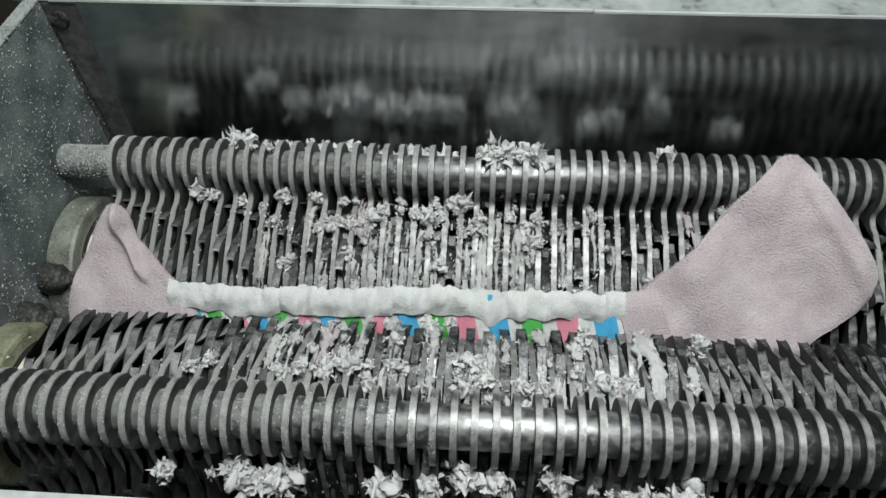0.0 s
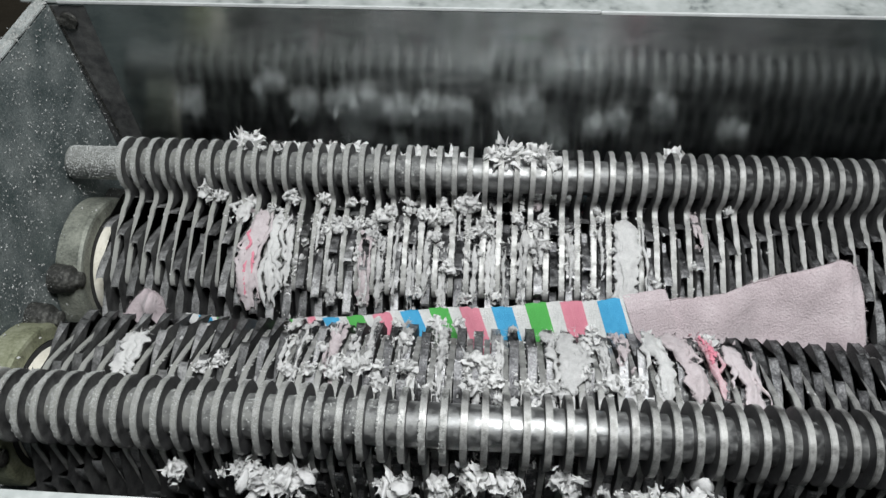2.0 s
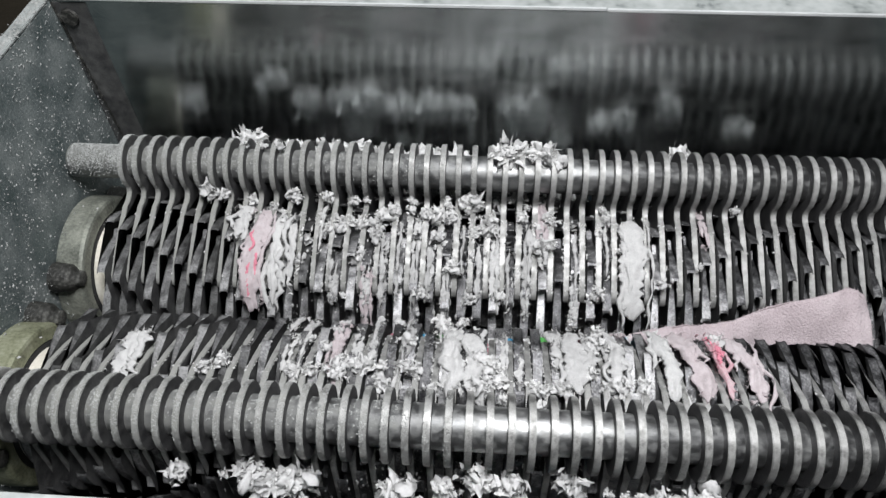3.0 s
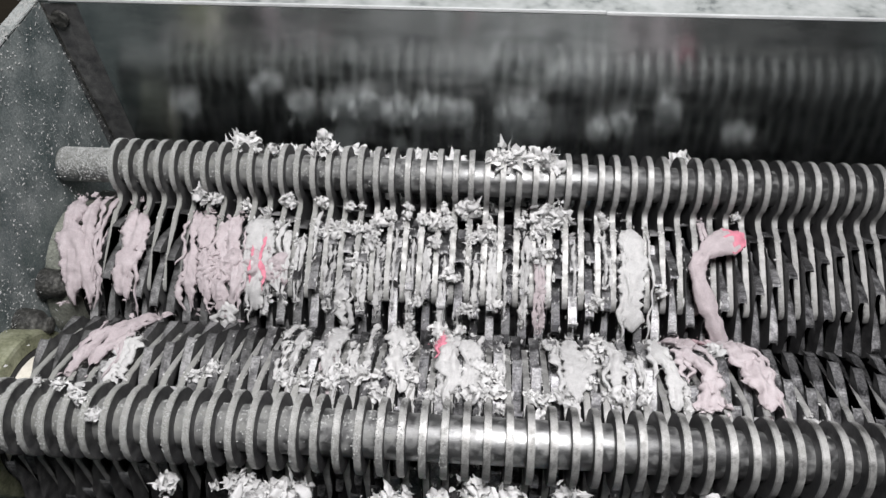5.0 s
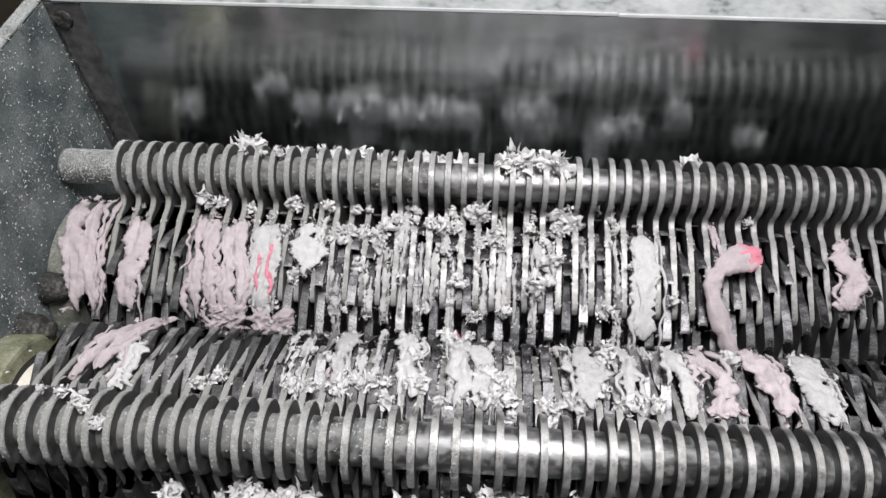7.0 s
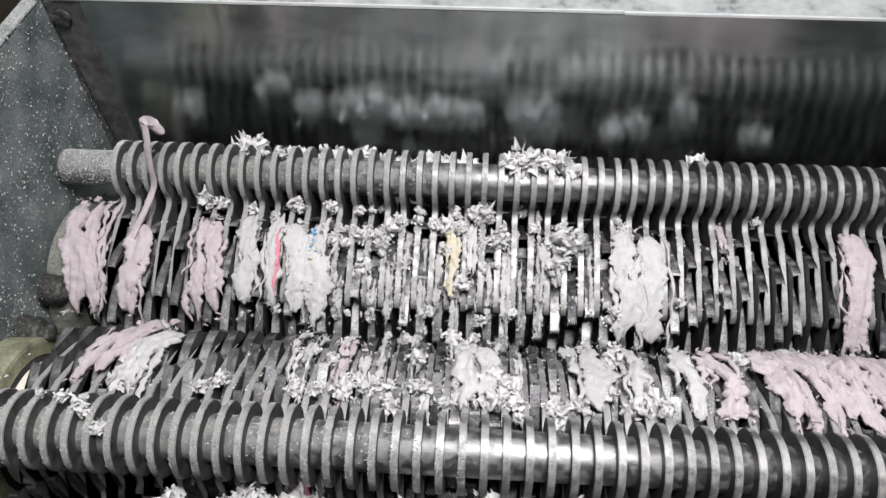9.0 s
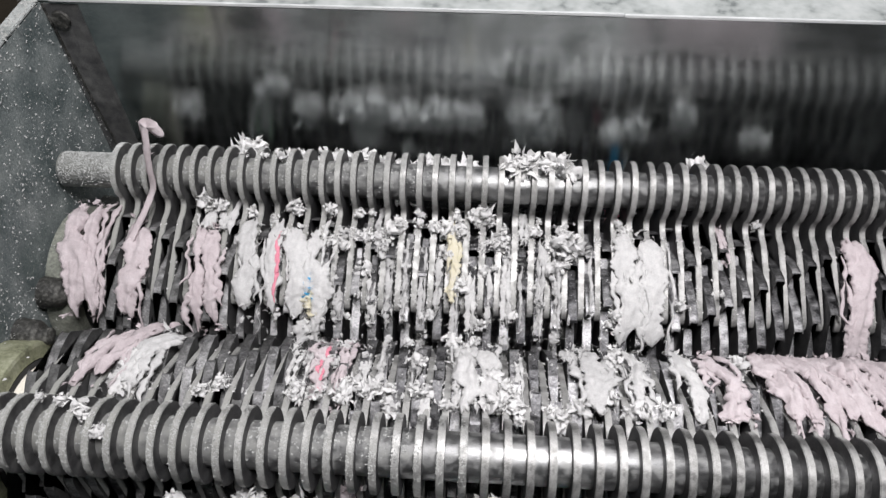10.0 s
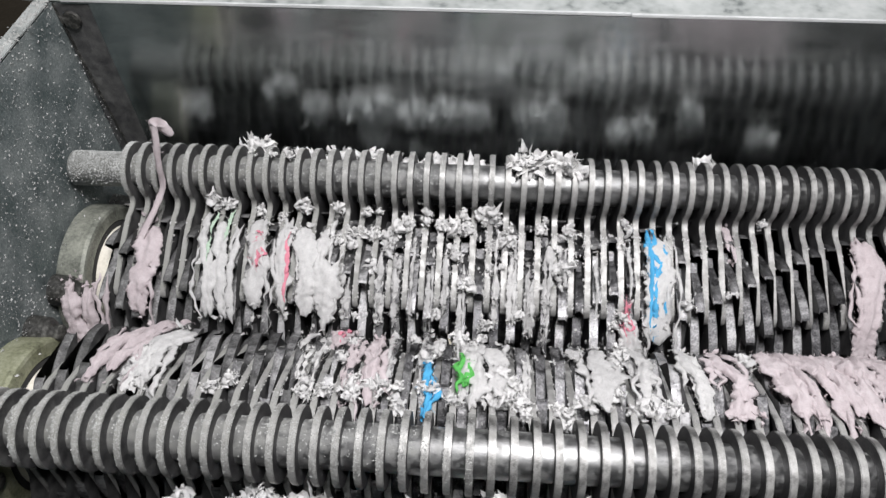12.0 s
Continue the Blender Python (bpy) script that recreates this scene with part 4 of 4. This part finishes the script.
def wads():
    """Larger wads: side, x, middle angle, span, width, thickness, lean, material, tint, label, arrival, departure, drift."""
    rear, front = "over the rear discs", "over the front discs"
    table = (
        (1, -0.275, 112, 62, 0.016, 0.0030, 0.0, PALE, ROSE, "pink and rose shredded fleece wad " + rear, 1.0, 3.4, 8),
        (1, -0.250, 110, 60, 0.010, 0.0028, 0.0, LINT, None, "white shredded wad " + rear, 0.9, 3.2, 8),
        (1, -0.300, 92, 24, 0.014, 0.0030, 0.0, LINT, None, "short white lint wad " + rear, 2.2, 4.0, 8),
        (1, -0.228, 114, 44, 0.008, 0.0024, 0.0, LINT, None, "white shredded wisp " + rear, 0.6, 6.0, 6),
        (1, -0.490, 110, 76, 0.032, 0.0056, 0.018, PALE, None, "thick pale pink fleece wad beside the collar", 4.6, 10.8, 3),
        (1, -0.426, 110, 62, 0.017, 0.0046, 0.008, PALE, None, "pale pink fleece wad between the first plates", 4.9, None, 6),
        (1, -0.336, 116, 62, 0.026, 0.0042, 0.010, PALE, None, "pale pink fleece wad " + rear, 4.5, 9.8, 4),
        (1, -0.300, 118, 62, 0.026, 0.0042, 0.008, PALE, None, "pale pink fleece wad " + rear, 4.4, 7.6, 4),
        (1, -0.258, 115, 60, 0.020, 0.0038, 0.006, LINT, ROSE, "white and rose fleece wad " + rear, 4.7, 7.4, 5),
        (1, -0.277, 146, 18, 0.070, 0.0060, 0.0, PALE, None, "rolled pale pink fleece edge above the bite", 5.4, 7.0, 3),
        (1, -0.210, 98, 34, 0.018, 0.0034, 0.0, LINT, None, "white shredded wad " + rear, 5.8, 9.0, 14),
        (1, -0.282, 112, 62, 0.018, 0.0034, 0.006, LINT, None, "white shredded wad " + rear, 8.2, None, 5),
        (1, -0.250, 110, 56, 0.012, 0.0030, 0.004, LINT, ROSE, "white shredded wad with a rose shred " + rear, 8.4, None, 6),
        (1, -0.212, 118, 62, 0.030, 0.0040, 0.004, LINT, None, "splayed white shredded wad " + rear, 8.2, None, 4),
        (1, -0.338, 110, 68, 0.026, 0.0036, 0.018, LINT, GREEN_TINT, "white fleece wad with a pale green shred " + rear, 10.6, None, 3),
        (1, 0.203, 108, 66, 0.022, 0.0030, -0.004, LINT, None, "white shredded wad " + rear, 1.6, None, 6),
        (1, 0.168, 112, 64, 0.020, 0.0028, 0.0, LINT, None, "white shredded wad " + rear, 7.8, 10.8, 6),
        (1, 0.440, 98, 42, 0.018, 0.0046, -0.012, PALE, None, "short pale pink fleece wad " + rear, 6.6, 7.6, 12),
        (1, 0.438, 112, 70, 0.018, 0.0066, -0.004, PALE, None, "thick rolled pale pink fleece " + rear, 8.6, None, 7),
        (1, -0.150, 138, 30, 0.010, 0.0034, 0.0, LINT, None, "white lint column at the bite", 4.5, 6.2, 4),
        (1, -0.036, 98, 50, 0.010, 0.0030, 0.0, CREAM, None, "cream shredded scrap " + rear, 8.4, 10.4, 10),
        (-1, -0.388, 110, 56, 0.026, 0.0044, -0.034, PALE, None, "pale pink fleece wad " + front, 4.4, None, 3),
        (-1, -0.352, 104, 44, 0.020, 0.0044, -0.028, LINT, None, "white lint wad " + front, 8.3, None, 4),
        (-1, -0.372, 92, 26, 0.020, 0.0026, 0.0, LINT, None, "white lint wad near the front tube", 2.0, None, 3),
        (-1, -0.140, 104, 48, 0.014, 0.0034, 0.0, LINT, None, "white lint column " + front, 4.4, 7.0, 6),
        (-1, -0.066, 106, 46, 0.019, 0.0038, 0.004, LINT, None, "soft white lint wad " + front, 4.0, 7.4, 6),
        (-1, -0.116, 104, 50, 0.014, 0.0036, 0.0, PALE, None, "pale tufted wad " + front, 10.9, None, 4),
        (-1, 0.000, 102, 46, 0.026, 0.0040, 0.0, LINT, None, "soft white lint wad " + front, 3.0, None, 5),
        (-1, 0.120, 104, 46, 0.020, 0.0034, 0.004, LINT, None, "white shredded wad " + front, 1.0, None, 5),
        (-1, 0.165, 104, 46, 0.016, 0.0034, 0.004, LINT, None, "white shredded wad " + front, 3.0, None, 5),
        (-1, 0.215, 106, 52, 0.012, 0.0032, 0.008, LINT, None, "cream shredded strip " + front, 0.0, None, 4),
        (-1, 0.246, 106, 50, 0.012, 0.0034, 0.010, PALE, None, "pale pink fleece strip " + front, 1.8, 4.2, 6),
        (-1, 0.272, 104, 50, 0.011, 0.0036, 0.010, ROSY, ROSE, "rose pink shredded strip " + front, 1.6, 4.0, 6),
        (-1, 0.302, 104, 50, 0.014, 0.0034, 0.012, PALE, None, "pale pink fleece strip " + front, 2.2, 4.4, 6),
        (-1, 0.250, 108, 58, 0.022, 0.0042, 0.012, PALE, None, "pale pink fleece wad " + front, 4.2, None, 4),
        (-1, 0.305, 108, 58, 0.020, 0.0042, 0.016, PALE, None, "pale pink fleece wad " + front, 4.4, None, 4),
        (-1, 0.352, 106, 48, 0.020, 0.0034, 0.016, LINT, None, "white lint wad " + front, 5.6, 8.0, 4),
        (-1, 0.335, 108, 60, 0.026, 0.0046, 0.018, PALE, None, "pale pink fleece wad " + front, 8.2, None, 4),
        (-1, 0.370, 110, 62, 0.028, 0.0046, 0.020, PALE, None, "pale pink fleece wad " + front, 8.3, None, 4),
        (-1, 0.408, 110, 62, 0.026, 0.0046, 0.020, PALE, None, "pale pink fleece wad " + front, 8.4, None, 4),
        (-1, 0.450, 112, 60, 0.026, 0.0046, 0.020, PALE, None, "pale pink fleece wad " + front, 8.5, None, 4),
        (1, 0.191, 110, 64, 0.010, 0.0034, 0.0, BLUE, None, "blue printed shred " + rear, 11.0, None, 3),
        (1, 0.208, 112, 58, 0.005, 0.0022, 0.0, LINT, BLUE, "white shred with blue print " + rear, 11.1, None, 3),
        (1, 0.163, 136, 22, 0.006, 0.0024, 0.0, ROSE, None, "rose printed shred " + rear, 10.8, None, 3),
        (-1, -0.060, 91, 30, 0.009, 0.0034, 0.0, BLUE, None, "blue printed shred " + front, 11.8, None, 1),
        (-1, -0.021, 103, 20, 0.012, 0.0044, 0.0, GREEN, None, "green printed shred " + front, 11.85, None, 1),
        (-1, -0.022, 112, 22, 0.008, 0.0028, 0.0, ROSE, None, "bright rose shred " + front, 4.4, 6.2, 4),
        (-1, -0.160, 104, 40, 0.012, 0.0030, 0.0, PALE, ROSE, "pale and rose shreds " + front, 9.8, 11.2, 6),
        (1, -0.205, 112, 14, 0.007, 0.0036, 0.0, BLUE, None, "blue printed scrap " + rear, 9.2, 10.5, 18),
        (1, -0.204, 122, 14, 0.006, 0.0038, 0.0, CREAM, None, "yellowish scrap " + rear, 9.2, 10.5, 18),
        (1, -0.284, 104, 20, 0.005, 0.0044, 0.0, ROSE, None, "rose printed shred " + rear, 11.4, None, 3),
    )
    for k, (side, x, a, span, width, th, lean, mat, tint, label, t, leave, drift) in enumerate(table):
        lint("lint_wad", wad_mesh(500 + k, span * 1.08, width * (1.5 if mat in (PALE, LINT) else 1.0), th * 1.2, mat, lean, tint), label, arrive(side, x, a, t, leave, drift, -135.0 if side > 0 else -25.0 - a), "lint wads")


wads()


def draped_strand():
    """A twisted pink strand that hangs up over a ring of the rear comb."""
    line = smooth_path([(-0.432, 0.085, -0.030), (-0.414, 0.122, -0.004), (-0.404, 0.138, 0.018), (-0.402, 0.142, 0.045), (-0.398, 0.150, 0.078), (-0.397, 0.158, 0.097), (-0.389, 0.158, 0.098), (-0.380, 0.156, 0.086)], 5)
    verts, faces = [], []
    m = 8
    for i, p in enumerate(line):
        fat = 0.0042 + 0.0035 * (i > len(line) * 0.62) * math.sin(min(1, (i / len(line) - 0.62) / 0.38) * math.pi)
        for j in range(m):
            b = 2 * math.pi * j / m + i * 0.25
            g = fat * (1 + 0.5 * noise.noise((i * 0.35, j * 0.9, 3.0)))
            verts.append((p[0] + g * math.cos(b), p[1] + 0.5 * g * math.sin(b), p[2] + 0.7 * g * math.sin(b)))
    for i in range(len(line) - 1):
        for j in range(m):
            q, w = i * m + j, i * m + (j + 1) % m
            faces.append((q, w, w + m, q + m))
    rng = random.Random(8)
    for k in range(80):
        hair(verts, faces, rng, verts[rng.randrange(len(verts))], rng.uniform(0.003, 0.008), 0.0003)
    low = Matrix.Translation((0, 0.02, -0.16))
    lint("lint_strand", mesh_of("lint_strand", verts, faces, PALE, True), "twisted pale pink strand hooked over the rear comb", [(0, low), (7.2, low), (8.6, Matrix.Identity(4)), (12.0, Matrix.Identity(4))], "lint wads")


draped_strand()


def twisted_strand():
    """A pink strand that bends over the rear discs, rose at its upper tip."""
    line = smooth_path([(0.330, 90, 0.139), (0.320, 91.5, 0.141), (0.302, 94, 0.140), (0.284, 99, 0.137), (0.274, 106, 0.134), (0.276, 115, 0.131), (0.286, 126, 0.127), (0.298, 138, 0.126), (0.308, 150, 0.128)], 6)
    verts, faces, mats = [], [], []
    m = 20
    for i, (x, a, r) in enumerate(line):
        u = i / (len(line) - 1)
        half = (0.0085 + 0.0075 * math.exp(-((u - 0.2) / 0.13) ** 2) + 0.004 * max(0.0, u - 0.6)) * (0.55 + 0.45 * min(1.0, u / 0.06))
        half *= 1 + 0.5 * noise.noise((u * 9, 2.0, 2.0)) + 0.25 * noise.noise((u * 24, 5.0, 2.0))
        ahead, back = line[min(i + 1, len(line) - 1)], line[max(i - 1, 0)]
        dx, dy = ahead[0] - back[0], radians(ahead[1] - back[1]) * r
        k = math.hypot(dx, dy)
        nx, ny = dy / k, -dx / k
        for j in range(m):
            b = 2 * math.pi * j / m
            fold = 1 + 0.5 * noise.noise((math.cos(b) * 2.4, math.sin(b) * 2.4, u * 3.5)) + 0.5 * noise.noise((math.cos(b) * 4, math.sin(b) * 4, u * 13))
            w, h = half * math.cos(b) * (0.9 + 0.2 * fold), 0.0058 * math.sin(b) * fold * (1 + 0.5 * math.cos(3 * b + u * 9))
            aa, rr = radians(a) + ny * w / r, r + h
            verts.append((x + nx * w - 0.29, rr * math.cos(aa), rr * math.sin(aa)))
    for i in range(len(line) - 1):
        for j in range(m):
            q, w = i * m + j, i * m + (j + 1) % m
            faces.append((q, w, w + m, q + m))
            mats.append(1 if i < 8 + 5 * noise.noise((j * 0.7, 0, 0)) else 0)
    rng = random.Random(9)
    n0 = len(faces)
    for k in range(160):
        hair(verts, faces, rng, verts[rng.randrange(len(verts))], rng.uniform(0.003, 0.009), 0.0003)
    me = mesh_of("lint_strand", verts, faces, [PALE, ROSE], True)
    me.polygons.foreach_set("material_index", mats + [0] * (len(faces) - n0))
    lint("lint_strand", me, "pink twisted fleece strand with a rose tip over the rear discs", arrive(1, 0.29, 90, 4.5, 7.2, 14.0), "lint wads")


twisted_strand()


def dust(name, label, count, place, mat, small, big, seed):
    """Countless flakes of dust on a surface; place(rng) gives a point and its normal."""
    rng = random.Random(seed)
    verts, faces = [], []
    for _ in range(count):
        p, nrm = place(rng)
        nrm = Vector(nrm)
        t1 = nrm.orthogonal().normalized()
        t2 = nrm.cross(t1)
        turn = rng.uniform(0, 6.3)
        u, v = t1 * math.cos(turn) + t2 * math.sin(turn), t2 * math.cos(turn) - t1 * math.sin(turn)
        r = small + (big - small) * rng.random() ** 3
        o = len(verts)
        for k in range(5):
            b = 2 * math.pi * k / 5
            q = Vector(p) + (u * math.cos(b) * rng.uniform(0.6, 1.5) + v * math.sin(b) * rng.uniform(0.4, 1.0)) * r
            verts.append(tuple(q))
        verts.append(tuple(Vector(p) + nrm * r * rng.uniform(0.4, 1.0)))
        faces += [(o + k, o + (k + 1) % 5, o + 5) for k in range(5)]
    return tagged(new(name, mesh_of(name, verts, faces, mat)), label, "dust", kind="stuff")


def on_side(rng):
    while True:
        y, z = rng.uniform(FRONT, BACK), rng.uniform(-0.25, RIM)
        if rng.random() < 0.25 + 0.75 * max(0.0, noise.noise((y * 14, z * 14, 2.0)) + 0.35):
            return (LEFT + 0.0002 - SLANT * max(-0.1, z), y, z), (1, 0, 0)


def on_rim(rng):
    return (LEFT + rng.gauss(-0.021, 0.005), rng.uniform(FRONT, BACK), RIM + 0.0042), (0, 0, 1)


def on_stub(rng):
    a = radians(rng.gauss(100, 40))
    side = 1 if rng.random() < 0.8 else -1
    x = rng.uniform(LEFT, -0.47)
    return (x, side * TUBE_Y + TUBE_R * math.cos(a), TUBE_R * math.sin(a)), (0, math.cos(a), math.sin(a))


def on_rings(rng):
    side = 1 if rng.random() < 0.55 else -1
    i = -23 + int(24 * rng.random() ** 1.5)
    x = (i if side > 0 else i - 0.5) * PITCH + rng.uniform(-0.5, 0.5) * PLATE_T
    a = radians(rng.gauss(95 if side > 0 else 70, 45))
    return (x, side * (TUBE_Y + RING_R * math.cos(a)), RING_R * math.sin(a)), (0, side * math.cos(a), math.sin(a))


def on_tubes(rng):
    side = 1 if rng.random() < 0.5 else -1
    a = radians(rng.gauss(110, 35))
    x = -0.46 + 0.4 * rng.random() ** 1.4
    return (x, side * (TUBE_Y + TUBE_R * math.cos(a)), TUBE_R * math.sin(a)), (0, side * math.cos(a), math.sin(a))


def on_fingers(rng):
    side = 1 if rng.random() < 0.7 else -1
    i = round(rng.gauss(-1, 8))
    x = (i if side > 0 else i - 0.5) * PITCH + rng.choice((-0.5, 0.5, rng.uniform(-0.5, 0.5))) * PLATE_T
    f = rng.random() ** 1.4
    dy, dz = (0.0, 0.0) if side > 0 else (-0.008, 0.011)
    return (x, side * (0.128 - 0.082 * f + dy), -0.0285 - 0.0415 * f + dz), (0, -0.45 * side, 0.89)


dust("finger_lint", "white lint bits along the comb fingers", 6500, on_fingers, LINT, 0.0003, 0.0024, 26)
dust("wall_dust", "pale lint flakes stuck to the side sheet", 11000, on_side, FLAKE, 0.0003, 0.0017, 21)
dust("rim_fuzz", "white lint fur along the rim", 1500, on_rim, FLAKE, 0.0006, 0.003, 22)
dust("stub_dust", "grey lint dust on the end of the tube", 5000, on_stub, FLAKE, 0.0003, 0.0013, 23)
dust("ring_dust", "grey lint dust on the comb rings", 24000, on_rings, FLAKE, 0.00025, 0.0010, 24)
dust("tube_dust", "grey lint dust on the tubes", 6000, on_tubes, FLAKE, 0.0003, 0.0014, 25)


def motions():
    for side, ob in zip((1, -1), SHAFTS):
        walk(ob, [(t, Matrix.Translation((0, *SHAFT_AT[side])) @ Matrix.Rotation(radians(side * SPIN * (t - 2.4)), 4, "X")) for t in (0, 2, 4, 6, 8, 10, 12)])
    def in_plane(x, h, turn, lean=42.0):
        """On the leaning plane of the cloth: h along it above the bite, turned in it."""
        a = radians(lean)
        return (Matrix.Translation((x, 0.012 + h * math.sin(a), BITE_Z + h * math.cos(a))) @ Matrix.Rotation(-a, 4, "X")
                @ Matrix.Rotation(radians(-turn), 4, "Y"))

    for ob, x, jit in CLOTH_PARTS:
        rows = []
        for k, t in enumerate(TIMES):
            xa, xb = max(-0.44, x - 0.06), min(0.45, x + 0.06)
            h = cloth_height(x, k)
            turn = math.degrees(math.atan((cloth_height(xb, k) - cloth_height(xa, k)) / (xb - xa)))
            rows.append((t, in_plane(x - slant_at(x) * h * 0.6, h, max(-12.0, min(12.0, turn)))))
        rows += [(4.4, in_plane(x, -0.16, 0)), (12.0, in_plane(x, -0.17, 0))]
        walk(ob, rows)
    for ob, x in HEM:
        h0 = cloth_height(x, 0)
        late = 0.14 * (0.2 - x) / 0.56
        lift = [(0.0, 0.0, 0.0, 42), (0.08 + late, 0.002, 0.0, 42), (0.26 + late, 0.03, -0.015, 55), (0.45 + late, 0.035, -0.09, 60), (12.0, 0.03, -0.2, 60)]
        walk(ob, [(t, pose(x, 0.012 + 0.67 * h0 + dy, BITE_Z + 0.743 * h0 + dz, -lean)) for t, dy, dz, lean in lift])
    # wide fleece end: time, pivot across, pivot height, turn
    flap = ((0.0, 0.357, -0.004, 22), (0.1, 0.372, -0.060, 4), (0.2, 0.340, -0.090, -22), (0.3, 0.345, -0.085, -22), (0.4, 0.340, -0.055, -16),
            (0.5, 0.340, -0.020, -10), (0.6, 0.335, 0.002, -4), (0.8, 0.330, 0.020, 2), (1.0, 0.332, 0.004, 0), (1.5, 0.326, -0.035, -10),
            (2.0, 0.322, -0.082, -10), (2.5, 0.316, -0.098, -16), (2.7, 0.323, -0.090, -7), (3.0, 0.325, -0.115, -10), (3.2, 0.327, -0.138, -10))
    walk(WIDE_END, [(t, in_plane(x, h, a) @ Matrix.Translation((-0.33, 0, 0))) for t, x, h, a in flap]
         + [(t, in_plane(0.335, -0.40, -10, 5) @ Matrix.Translation((-0.33, 0, 0))) for t in (4.4, 12.0)])
    # crumpled fleece end
    crumple = ((0.0, -0.42, 0.0, 0), (0.2, -0.415, -0.016, -2), (0.5, -0.407, -0.033, -4), (0.8, -0.402, -0.048, -6), (1.0, -0.400, -0.056, -8), (1.5, -0.405, -0.085, -10), (2.0, -0.41, -0.105, -12), (2.5, -0.41, -0.14, -12), (3.2, -0.41, -0.19, -12))
    walk(CRUMPLED_END, [(t, in_plane(x, h, a) @ Matrix.Translation((0.42, 0, 0))) for t, x, h, a in crumple]
         + [(t, in_plane(-0.41, -0.34, -12, 5) @ Matrix.Translation((0.42, 0, 0))) for t in (4.4, 12.0)])
    for ob, rows in MOVES:
        walk(ob, rows)


motions()
